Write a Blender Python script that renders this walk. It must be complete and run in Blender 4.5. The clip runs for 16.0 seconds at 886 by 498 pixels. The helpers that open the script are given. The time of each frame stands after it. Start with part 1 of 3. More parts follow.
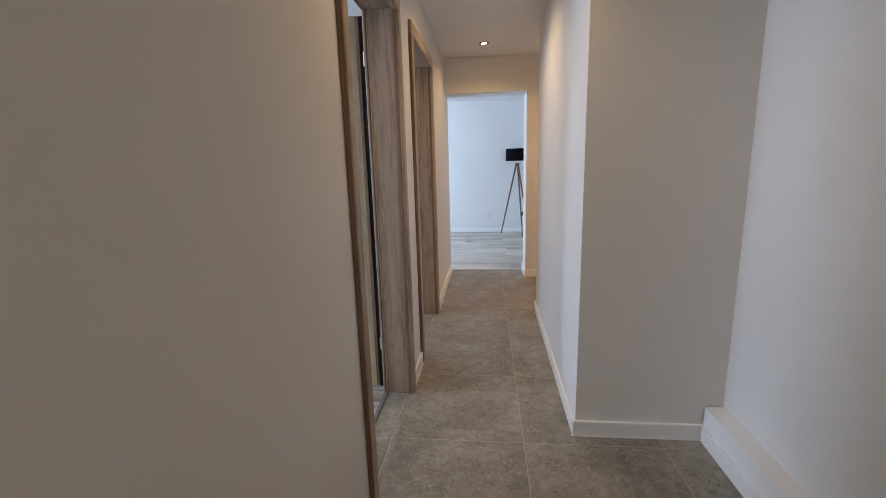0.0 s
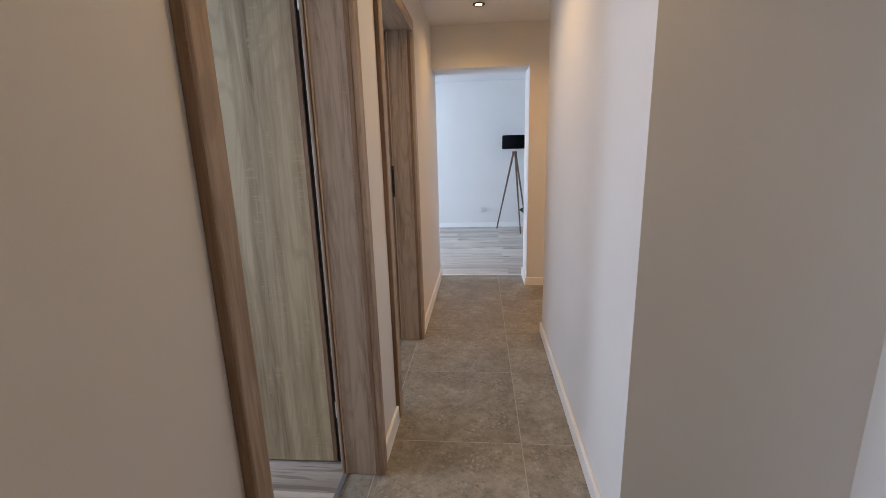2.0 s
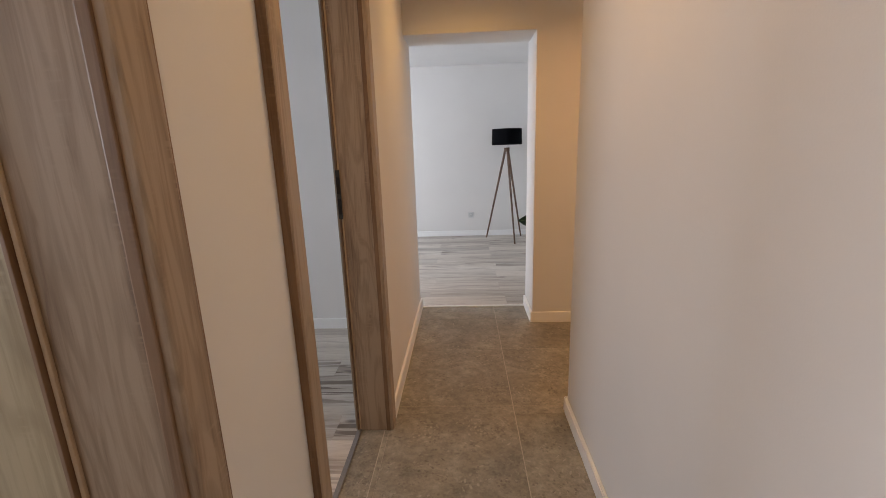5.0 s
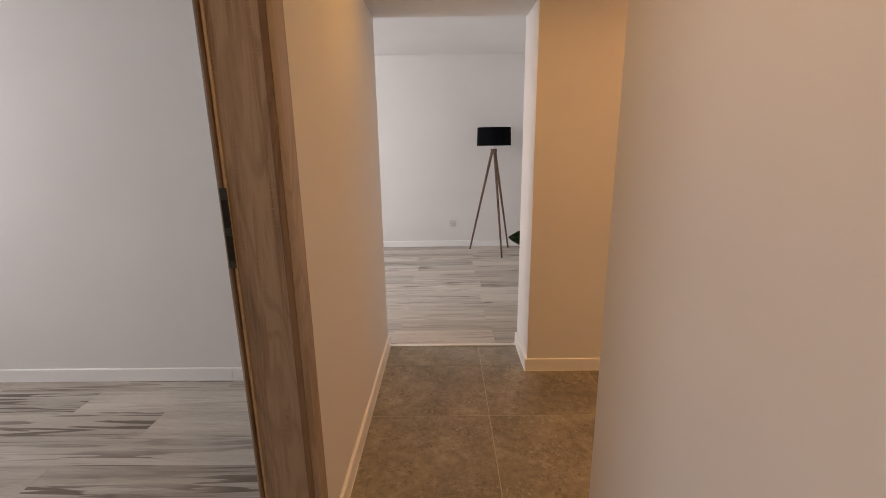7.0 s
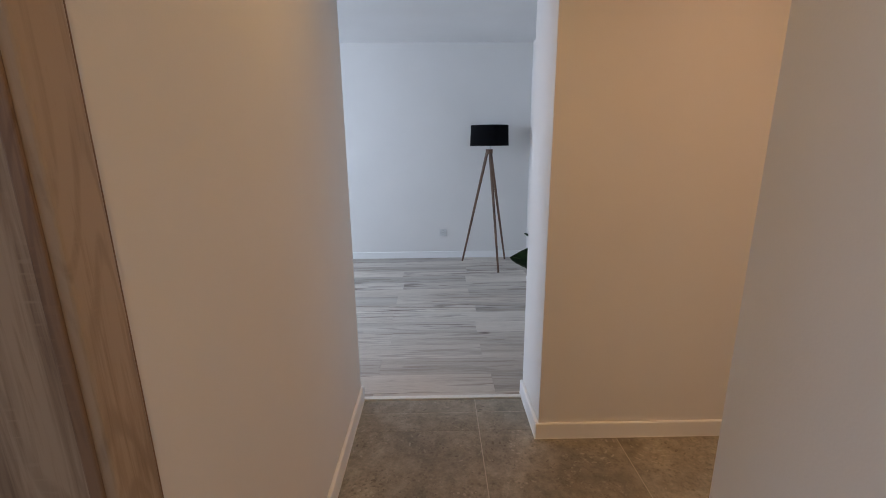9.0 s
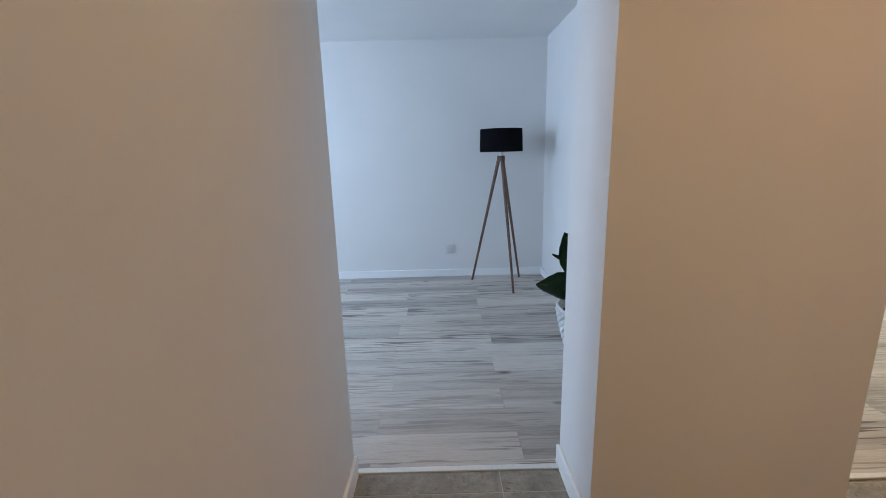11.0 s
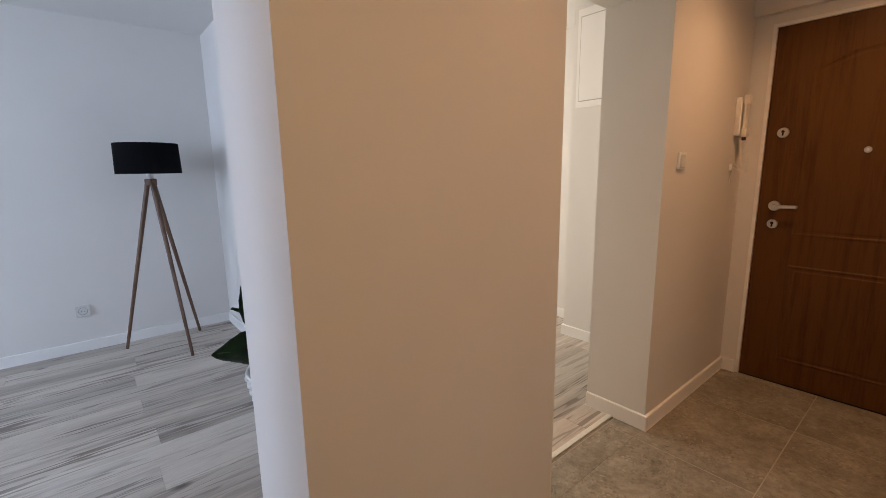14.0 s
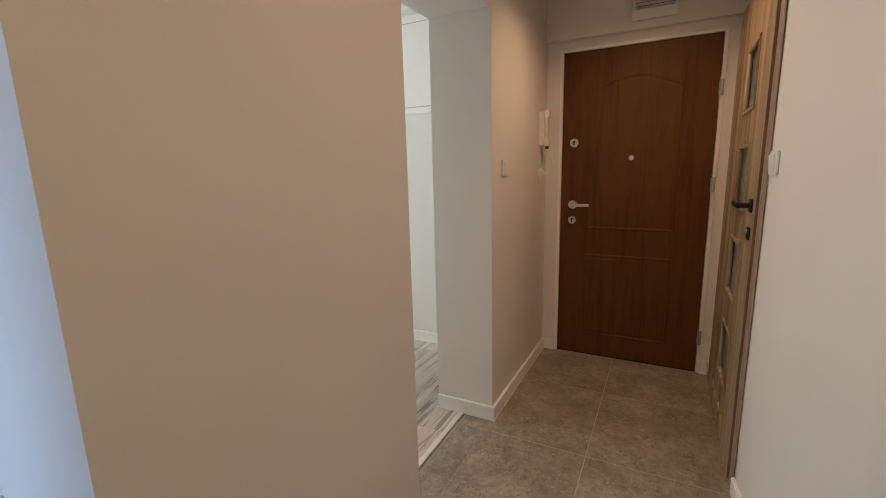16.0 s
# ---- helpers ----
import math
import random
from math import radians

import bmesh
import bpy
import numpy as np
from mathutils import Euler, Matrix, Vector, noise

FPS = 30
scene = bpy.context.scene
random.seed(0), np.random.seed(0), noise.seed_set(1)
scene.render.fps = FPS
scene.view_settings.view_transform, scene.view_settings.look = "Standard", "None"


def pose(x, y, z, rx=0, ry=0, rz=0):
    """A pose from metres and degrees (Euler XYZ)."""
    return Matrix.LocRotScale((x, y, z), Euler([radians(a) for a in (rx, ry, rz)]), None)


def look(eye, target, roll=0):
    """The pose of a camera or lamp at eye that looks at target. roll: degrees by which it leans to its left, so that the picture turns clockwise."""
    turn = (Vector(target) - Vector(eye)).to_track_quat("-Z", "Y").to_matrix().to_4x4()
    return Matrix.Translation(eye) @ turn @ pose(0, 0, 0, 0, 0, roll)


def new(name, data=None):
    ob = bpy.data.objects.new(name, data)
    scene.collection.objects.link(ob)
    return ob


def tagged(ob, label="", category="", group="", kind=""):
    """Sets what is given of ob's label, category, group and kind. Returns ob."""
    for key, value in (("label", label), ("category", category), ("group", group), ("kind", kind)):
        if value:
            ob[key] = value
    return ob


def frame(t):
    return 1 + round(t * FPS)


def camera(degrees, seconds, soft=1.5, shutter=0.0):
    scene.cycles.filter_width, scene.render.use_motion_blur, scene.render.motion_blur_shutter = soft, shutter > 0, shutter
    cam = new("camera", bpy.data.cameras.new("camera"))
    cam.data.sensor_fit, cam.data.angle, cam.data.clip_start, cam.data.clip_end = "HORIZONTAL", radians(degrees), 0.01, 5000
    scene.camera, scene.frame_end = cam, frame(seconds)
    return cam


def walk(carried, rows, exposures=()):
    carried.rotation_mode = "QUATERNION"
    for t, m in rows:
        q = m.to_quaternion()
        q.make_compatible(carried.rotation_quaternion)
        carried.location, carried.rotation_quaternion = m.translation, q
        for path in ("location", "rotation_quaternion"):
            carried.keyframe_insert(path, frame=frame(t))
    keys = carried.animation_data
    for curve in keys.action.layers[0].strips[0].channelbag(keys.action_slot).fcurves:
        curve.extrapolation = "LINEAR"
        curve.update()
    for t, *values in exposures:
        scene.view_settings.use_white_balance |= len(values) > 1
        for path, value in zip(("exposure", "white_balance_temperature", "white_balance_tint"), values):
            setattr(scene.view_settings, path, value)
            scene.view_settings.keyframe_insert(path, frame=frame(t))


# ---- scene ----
cam = camera(91.8, 16.0, soft=0.9)
PATH = [
    (0, (0.447, 0.29, 1.303), (0.242, 2.241, 0.912), -1.6),
    (0.5, (0.424, 0.49, 1.32), (0.237, 2.44, 0.915), -1.5),
    (1, (0.41, 0.651, 1.319), (0.236, 2.599, 0.9), -1.8),
    (1.5, (0.417, 0.866, 1.316), (0.244, 2.811, 0.885), -1.6),
    (2, (0.431, 1.026, 1.328), (0.257, 2.967, 0.878), -1.6),
    (2.5, (0.406, 1.229, 1.317), (0.235, 3.167, 0.853), -1.5),
    (3, (0.374, 1.392, 1.318), (0.205, 3.328, 0.845), -1.5),
    (3.5, (0.392, 1.575, 1.313), (0.24, 3.511, 0.833), -1.8),
    (6, (0.365, 2.447, 1.321), (0.319, 4.394, 0.866), -1.3),
    (6.5, (0.402, 2.646, 1.337), (0.384, 4.591, 0.873), -1.0),
    (7, (0.407, 2.803, 1.331), (0.389, 4.746, 0.859), -0.8),
    (7.5, (0.383, 3.012, 1.346), (0.37, 4.954, 0.87), -1.0),
    (8, (0.358, 3.151, 1.346), (0.363, 5.091, 0.861), -0.9),
    (8.5, (0.378, 3.278, 1.349), (0.407, 5.217, 0.861), -0.8),
    (9, (0.424, 3.417, 1.347), (0.448, 5.359, 0.867), -0.6),
    (11.3, (0.392, 4.0, 1.317), (0.401, 5.953, 0.884), -1.6),
    (11.5, (0.392, 4.059, 1.323), (0.464, 6.011, 0.893), -1.4),
    (12, (0.466, 4.159, 1.326), (0.727, 6.098, 0.909), -1.4),
    (12.5, (0.523, 4.25, 1.312), (1.073, 6.129, 0.902), -0.8),
    (13, (0.555, 4.331, 1.314), (1.444, 6.079, 0.92), -1.0),
    (13.5, (0.558, 4.368, 1.305), (1.675, 5.985, 0.934), -1.1),
    (14, (0.587, 4.341, 1.304), (1.847, 5.852, 0.943), -0.9),
    (14.5, (0.619, 4.329, 1.31), (2.002, 5.728, 0.949), -0.9),
    (15, (0.649, 4.352, 1.322), (2.15, 5.622, 0.957), -0.9),
    (15.5, (0.653, 4.391, 1.328), (2.277, 5.501, 0.965), -1.0),
    (16, (0.634, 4.458, 1.332), (2.379, 5.363, 0.966), -1.4),
]
walk(cam, [(t, look(eye, target, roll)) for t, eye, target, roll in PATH],
     exposures=[(0.0, 0.54, 6350, 12), (2.0, 0.5, 6600, 15), (3.5, 0.47, 6250, 13), (6.0, 0.16, 9500, 25), (7.0, 0.14, 9700, 26), (8.0, 0.08, 9800, 26), (8.5, 0.04, 8200, 21), (9.0, -0.03, 6850, 16), (11.3, 0.03, 6050, 10), (12.0, 0.0, 6150, 12), (13.0, -0.05, 7000, 18), (14.5, 0.09, 6700, 17), (15.5, 0.12, 6150, 12), (16.0, 0.03, 5700, 8)])

# ---- world and large lights ----
world = bpy.data.worlds.new("sky")
scene.world = world
world.use_nodes = True
wn = world.node_tree
sky = wn.nodes.new("ShaderNodeTexSky")
sky.sky_type, sky.sun_disc = "NISHITA", False
sky.sun_elevation, sky.sun_rotation = radians(40), radians(200)
wn.links.new(sky.outputs[0], wn.nodes["Background"].inputs[0])
wn.nodes["Background"].inputs[1].default_value = 0.1

DAY = (0.56, 0.74, 1.0)
WARM = (1.0, 0.625, 0.235)


def window_light(name, eye, target, w, h, watts, color=DAY):
    la = bpy.data.lights.new(name, "AREA")
    la.shape, la.size, la.size_y, la.energy, la.color = "RECTANGLE", w, h, watts, color
    ob = new(name, la)
    ob.matrix_world = look(eye, target)
    return ob


window_light("daylight_living", (-3.44, 6.8, 1.55), (0, 6.9, 1.45), 1.7, 1.3, 93)
window_light("daylight_room_two", (-3.44, 4.1, 1.55), (0, 4.0, 1.3), 1.3, 1.3, 35)
window_light("daylight_room_one", (-3.44, 1.95, 1.55), (0, 1.95, 1.3), 1.2, 1.3, 53, (0.6, 0.76, 1.0))
window_light("daylight_kitchen", (2.6, 8.24, 1.55), (2.6, 5, 1.4), 1.4, 1.2, 36, (1.0, 0.96, 0.83))
# unseen warm fill added behind the start to brighten the left wall
window_light("fill_back", (.8, -1.24, 1.55), (.8, 1, 1.3), 1.0, 1.3, 3.2, (1.0, 0.87, 0.72))


# ---- materials ----
def mat(name):
    m = bpy.data.materials.new(name)
    m.use_nodes = True
    nt = m.node_tree
    return m, nt, nt.nodes["Principled BSDF"]


def node(nt, kind, ins=None, operation=""):
    n = nt.nodes.new(kind)
    if operation:
        n.operation = operation
    for k, v in (ins or {}).items():
        if isinstance(v, bpy.types.NodeSocket):
            nt.links.new(v, n.inputs[k])
        else:
            n.inputs[k].default_value = v
    return n


def ramp(nt, fac, stops):
    r = nt.nodes.new("ShaderNodeValToRGB")
    nt.links.new(fac, r.inputs[0])
    el = r.color_ramp.elements
    while len(el) < len(stops):
        el.new(0.5)
    for e, (p, c) in zip(el, stops):
        e.position, e.color = p, (*c, 1)
    return r.outputs[0]


def coords(nt, scale=(1, 1, 1), shuffle=0.0):
    tc = node(nt, "ShaderNodeTexCoord")
    vec = tc.outputs["Object"]
    if shuffle:
        oi = node(nt, "ShaderNodeObjectInfo")
        mul = node(nt, "ShaderNodeMath", {0: oi.outputs["Random"], 1: shuffle}, operation="MULTIPLY")
        comb = node(nt, "ShaderNodeCombineXYZ", {0: mul.outputs[0], 1: mul.outputs[0], 2: mul.outputs[0]})
        vec = node(nt, "ShaderNodeVectorMath", {0: vec, 1: comb.outputs[0]}, operation="ADD").outputs[0]
    return node(nt, "ShaderNodeMapping", {"Vector": vec, "Scale": scale}).outputs[0]


def noise_tex(nt, vec, scale, detail=4.0, rough=0.55, distortion=0.0):
    return node(nt, "ShaderNodeTexNoise", {"Vector": vec, "Scale": scale, "Detail": detail, "Roughness": rough, "Distortion": distortion}).outputs["Fac"]


def mix(nt, fac, a, b, blend="MIX"):
    n = nt.nodes.new("ShaderNodeMix")
    n.data_type, n.blend_type = "RGBA", blend
    for idx, v in ((0, fac), (6, a), (7, b)):
        if isinstance(v, bpy.types.NodeSocket):
            nt.links.new(v, n.inputs[idx])
        else:
            n.inputs[idx].default_value = v if idx == 0 else (*v, 1)
    return n.outputs[2]


def bump(nt, bsdf, height, strength=0.2, dist=0.002):
    b = node(nt, "ShaderNodeBump", {"Height": height, "Strength": strength, "Distance": dist})
    nt.links.new(b.outputs[0], bsdf.inputs["Normal"])


def paint(name, base, rough=0.75, grain=220, strength=0.12, tone=0.04):
    m, nt, b = mat(name)
    v = coords(nt)
    big = noise_tex(nt, v, 1.3, 3)
    col = ramp(nt, big, [(0.25, tuple(c * (1 - tone) for c in base)), (0.75, tuple(min(1, c * (1 + tone * 0.5)) for c in base))])
    nt.links.new(col, b.inputs["Base Color"])
    b.inputs["Roughness"].default_value = rough
    b.inputs["Specular IOR Level"].default_value = 0.3
    fine = noise_tex(nt, v, grain, 3)
    wavy = noise_tex(nt, v, 9, 2)
    h = node(nt, "ShaderNodeMath", {0: wavy, 1: 0.6, 2: fine}, operation="MULTIPLY_ADD").outputs[0]
    bump(nt, b, h, strength, 0.0015)
    return m


def wood(name, dark, mid, light, along="Z", rough=0.45, scale=1.0, streak=0.22, shuffle=7.0, figure=0.7, lines=0.34):
    """Grain that runs along one axis, with broad bands, cathedral figure and fine pores."""
    m, nt, b = mat(name)
    long = {"X": (0.055, 1, 1), "Y": (1, 0.055, 1), "Z": (1, 1, 0.055)}[along]
    v = coords(nt, tuple(c * scale for c in long), shuffle)
    broad = noise_tex(nt, v, 15, 3, 0.5, 1.0)
    fig = noise_tex(nt, v, 46, 4, 0.6, 2.0)
    fine = noise_tex(nt, v, 260, 3, 0.7)
    f = node(nt, "ShaderNodeMath", {0: fig, 1: figure, 2: broad}, operation="MULTIPLY_ADD").outputs[0]
    f = node(nt, "ShaderNodeMath", {0: fine, 1: streak, 2: f}, operation="MULTIPLY_ADD").outputs[0]
    f = node(nt, "ShaderNodeMapRange", {"Value": f, "From Min": 0.62, "From Max": 1.01}).outputs[0]
    col = ramp(nt, f, [(0.0, dark), (0.45, mid), (1.0, light)])
    # cathedral lines: contours of a slow field
    arch_ = noise_tex(nt, coords(nt, tuple(scale * (c if c == 1 else 0.17) for c in long), shuffle), 8, 1, 0.4, 0.3)
    wave_ = node(nt, "ShaderNodeMath", {0: node(nt, "ShaderNodeMath", {0: arch_, 1: 75.0}, operation="MULTIPLY").outputs[0]}, operation="SINE").outputs[0]
    line_ = node(nt, "ShaderNodeMath", {0: ramp(nt, wave_, [(0.35, (0, 0, 0)), (0.95, (1, 1, 1))]), 1: ramp(nt, fig, [(0.4, (0.04, 0.04, 0.04)), (0.6, (lines, lines, lines))])}, operation="MULTIPLY").outputs[0]
    col = mix(nt, line_, col, dark)
    # short cross marks such as sawn oak shows
    cross = {"X": (1, 0.12, 0.12), "Y": (0.12, 1, 0.12), "Z": (0.12, 0.12, 1)}[along]
    cv = coords(nt, tuple(c * scale for c in cross), shuffle)
    ticks = noise_tex(nt, cv, 150, 1, 0.5)
    spread = {"X": (0.5, 2.2, 2.2), "Y": (2.2, 0.5, 2.2), "Z": (2.2, 2.2, 0.5)}[along]
    where = noise_tex(nt, coords(nt, spread, shuffle), 9, 2)
    t = node(nt, "ShaderNodeMath", {0: ramp(nt, ticks, [(0.56, (0, 0, 0)), (0.66, (1, 1, 1))]), 1: ramp(nt, where, [(0.53, (0, 0, 0)), (0.6, (1, 1, 1))])}, operation="MULTIPLY").outputs[0]
    t = node(nt, "ShaderNodeMath", {0: t, 1: 0.5}, operation="MULTIPLY").outputs[0]
    nt.links.new(mix(nt, t, col, light), b.inputs["Base Color"])
    nt.links.new(node(nt, "ShaderNodeMapRange", {"Value": f, "To Min": rough + 0.12, "To Max": rough}).outputs[0], b.inputs["Roughness"])
    bump(nt, b, fine, 0.18, 0.001)
    return m


def plain(name, base, rough=0.5, metal=0.0, grain=60, tone=0.08, spec=0.5):
    m, nt, b = mat(name)
    v = coords(nt)
    col = ramp(nt, noise_tex(nt, v, grain, 3), [(0.3, tuple(c * (1 - tone) for c in base)), (0.7, tuple(min(1, c * (1 + tone)) for c in base))])
    nt.links.new(col, b.inputs["Base Color"])
    b.inputs["Roughness"].default_value, b.inputs["Metallic"].default_value = rough, metal
    b.inputs["Specular IOR Level"].default_value = spec
    return m


WALL = paint("wall_paint", (0.765, 0.745, 0.715))
CEIL = paint("ceiling_paint", (0.8, 0.79, 0.775), 0.85)
TRIM = paint("trim_paint", (0.87, 0.86, 0.84), 0.35, 120, 0.05, 0.02)
OAK = wood("sonoma_oak", (0.12, 0.077, 0.051), (0.262, 0.184, 0.129), (0.40, 0.302, 0.22), lines=0.32)
OAK_Y = wood("sonoma_oak_head", (0.12, 0.077, 0.051), (0.262, 0.184, 0.129), (0.40, 0.302, 0.22), "Y")
OAK_X = wood("sonoma_oak_head_across", (0.12, 0.077, 0.051), (0.262, 0.184, 0.129), (0.40, 0.302, 0.22), "X")
OAK_LEAF = wood("sonoma_oak_leaf", (0.178, 0.126, 0.072), (0.325, 0.248, 0.15), (0.46, 0.367, 0.235), figure=0.5, scale=0.75, lines=0.22)
OAK_EDGE = wood("oak_edge", (0.085, 0.043, 0.022), (0.165, 0.092, 0.05), (0.25, 0.15, 0.088))
WALNUT = wood("walnut_veneer", (0.06, 0.0215, 0.0038), (0.085, 0.031, 0.0055), (0.115, 0.0455, 0.0088), "Z", 0.46, 1.0, 0.25, 0, 0.7, 0.12)
WALNUT.node_tree.nodes["Principled BSDF"].inputs["Specular IOR Level"].default_value = 0.25
LEGWOOD = wood("leg_walnut", (0.055, 0.025, 0.013), (0.10, 0.048, 0.026), (0.155, 0.082, 0.046), "Z", 0.45, 2.0)
BEECH = plain("pale_beech", (0.6, 0.44, 0.26), 0.45)
WHITE = plain("white_plastic", (0.8, 0.8, 0.78), 0.35, 0, 30, 0.02)
CREAM = plain("cream_plastic", (0.8, 0.78, 0.73), 0.4, 0, 30, 0.03)
BLACK = plain("black_metal", (0.012, 0.012, 0.013), 0.35, 0.3, 90, 0.2)
CHROME = plain("satin_nickel", (0.62, 0.6, 0.56), 0.28, 1.0, 80, 0.06)
STEEL = plain("steel_plate", (0.45, 0.44, 0.42), 0.35, 1.0, 80, 0.1)
GUN = plain("dark_steel", (0.06, 0.058, 0.055), 0.4, 0.8, 80, 0.1)
# near-black that stands in for shade in gaps and holes
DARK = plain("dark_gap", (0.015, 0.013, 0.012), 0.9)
BRONZE = plain("dark_bronze", (0.09, 0.055, 0.035), 0.4, 0.8, 80, 0.1)
SEAL = plain("beige_seal", (0.5, 0.38, 0.27), 0.6)
ALU = plain("silver_strip", (0.74, 0.73, 0.69), 0.45, 0.25, 90, 0.06)
DULL = plain("dull_grey_strip", (0.2, 0.2, 0.205), 0.55, 0.2, 90, 0.08)
GROUT = plain("grout", (0.43, 0.385, 0.325), 0.9, 0, 200, 0.12)
SUBFLOOR = plain("underlay", (0.08, 0.075, 0.07), 0.95)
BASKET = plain("white_wicker", (0.74, 0.74, 0.73), 0.6, 0, 200, 0.08)
SEALANT = plain("white_sealant", (0.8, 0.79, 0.76), 0.6)
SOIL = plain("soil", (0.05, 0.045, 0.04), 0.95, 0, 90, 0.5)

SOCKET_PLATE = plain("socket_plate", (0.68, 0.68, 0.66), 0.4)
# grey for the white socket's well: the recess's shade put into its colour
SOCKET_SHADE = plain("socket_well", (0.24, 0.24, 0.24), 0.5)

# black lampshade cloth
SHADE, nt, b = mat("black_cloth")
v = coords(nt, (1, 1, 1))
w1 = noise_tex(nt, v, 420, 2)
nt.links.new(ramp(nt, w1, [(0.35, (0.0025, 0.0025, 0.003)), (0.7, (0.007, 0.007, 0.009))]), b.inputs["Base Color"])
b.inputs["Roughness"].default_value = 0.9
b.inputs["Specular IOR Level"].default_value = 0.08
bump(nt, b, w1, 0.3, 0.001)

# frosted pane
FROST, nt, b = mat("frosted_glass")
b.inputs["Base Color"].default_value = (0.74, 0.84, 0.94, 1)
b.inputs["Transmission Weight"].default_value = 0.88
b.inputs["Roughness"].default_value = 0.42
bump(nt, b, noise_tex(nt, coords(nt), 300, 2), 0.15, 0.001)

# clear window glass
GLASS, nt, b = mat("window_glass")
b.inputs["Transmission Weight"].default_value, b.inputs["Roughness"].default_value = 1.0, 0.0

# lamp lens that gives light
LENS, nt, b = mat("spot_lens")
b.inputs["Emission Color"].default_value = (1.0, 0.72, 0.38, 1)
b.inputs["Emission Strength"].default_value = 9.0

# plant leaf
LEAF, nt, b = mat("leaf_green")
v = coords(nt)
nt.links.new(ramp(nt, noise_tex(nt, v, 28, 4), [(0.3, (0.008, 0.03, 0.008)), (0.7, (0.022, 0.075, 0.018))]), b.inputs["Base Color"])
b.inputs["Roughness"].default_value = 0.38
bump(nt, b, noise_tex(nt, v, 45, 3), 0.4, 0.003)
VEIN = plain("leaf_vein", (0.07, 0.14, 0.04), 0.5)

# grey-brown concrete-look porcelain with a worn, spotted print
TILE, nt, b = mat("concrete_tile")
v = coords(nt, (1, 1, 1), 5.0)
vc = coords(nt)
cloud = noise_tex(nt, v, 3.2, 6, 0.62, 0.6)
col = ramp(nt, cloud, [(0.3, (0.18, 0.158, 0.128)), (0.5, (0.25, 0.224, 0.186)), (0.72, (0.345, 0.312, 0.262))])
mid = noise_tex(nt, v, 22, 7, 0.78)
col = mix(nt, 0.52, col, ramp(nt, mid, [(0.36, (0.23, 0.23, 0.22)), (0.64, (0.76, 0.75, 0.71))]), "OVERLAY")
spots = node(nt, "ShaderNodeTexVoronoi", {"Vector": v, "Scale": 58.0, "Randomness": 1.0}).outputs["Distance"]
patch = ramp(nt, noise_tex(nt, v, 8, 4, 0.7), [(0.44, (0, 0, 0)), (0.56, (1, 1, 1))])
sp = ramp(nt, spots, [(0.15, (1, 1, 1)), (0.5, (0, 0, 0))])
k = node(nt, "ShaderNodeMath", {0: patch, 1: sp}, operation="MULTIPLY").outputs[0]
tone = ramp(nt, noise_tex(nt, v, 30, 2), [(0.53, (0.075, 0.06, 0.047)), (0.56, (0.43, 0.39, 0.33))])
k = node(nt, "ShaderNodeMath", {0: k, 1: 0.45}, operation="MULTIPLY").outputs[0]
col = mix(nt, k, col, tone)
# worn print: a dotted eight-pointed rosette in each quarter of a tile
cell = node(nt, "ShaderNodeVectorMath", {0: vc, 1: (3.15, 3.15, 3.15)}, operation="MULTIPLY").outputs[0]
cell = node(nt, "ShaderNodeVectorMath", {0: cell, 1: (0.0, 0.0, 0.5)}, operation="ADD").outputs[0]
cell = node(nt, "ShaderNodeVectorMath", {0: node(nt, "ShaderNodeVectorMath", {0: cell}, operation="FRACTION").outputs[0], 1: (0.5, 0.5, 0.5)}, operation="SUBTRACT").outputs[0]
sep = node(nt, "ShaderNodeSeparateXYZ", {0: cell})
ang = node(nt, "ShaderNodeMath", {0: sep.outputs[1], 1: sep.outputs[0]}, operation="ARCTAN2").outputs[0]
flat = node(nt, "ShaderNodeCombineXYZ", {0: sep.outputs[0], 1: sep.outputs[1]}).outputs[0]
rad = node(nt, "ShaderNodeVectorMath", {0: flat}, operation="LENGTH").outputs["Value"]
spoke = node(nt, "ShaderNodeMath", {0: node(nt, "ShaderNodeMath", {0: ang, 1: 8.0}, operation="MULTIPLY").outputs[0]}, operation="COSINE").outputs[0]
ring = node(nt, "ShaderNodeMath", {0: node(nt, "ShaderNodeMath", {0: rad, 1: 62.0}, operation="MULTIPLY").outputs[0]}, operation="SINE").outputs[0]
orn = node(nt, "ShaderNodeMath", {0: node(nt, "ShaderNodeMath", {0: spoke, 1: ring}, operation="MULTIPLY").outputs[0], 1: rad}, operation="SUBTRACT").outputs[0]
orn = ramp(nt, orn, [(0.22, (0, 0, 0)), (0.36, (1, 1, 1))])
worn = ramp(nt, noise_tex(nt, v, 9, 5, 0.75), [(0.5, (0, 0, 0)), (0.6, (1, 1, 1))])
ok_ = node(nt, "ShaderNodeMath", {0: node(nt, "ShaderNodeMath", {0: orn, 1: worn}, operation="MULTIPLY").outputs[0], 1: 0.6}, operation="MULTIPLY").outputs[0]
col = mix(nt, ok_, col, ramp(nt, noise_tex(nt, v, 5, 2), [(0.42, (0.075, 0.06, 0.046)), (0.5, (0.45, 0.405, 0.34))]))
nt.links.new(col, b.inputs["Base Color"])
nt.links.new(node(nt, "ShaderNodeMapRange", {"Value": mid, "To Min": 0.38, "To Max": 0.6}).outputs[0], b.inputs["Roughness"])
relief = node(nt, "ShaderNodeMath", {0: ok_, 1: 1.6, 2: node(nt, "ShaderNodeMath", {0: k, 1: 1.5, 2: noise_tex(nt, v, 60, 4, 0.7)}, operation="MULTIPLY_ADD").outputs[0]}, operation="MULTIPLY_ADD").outputs[0]
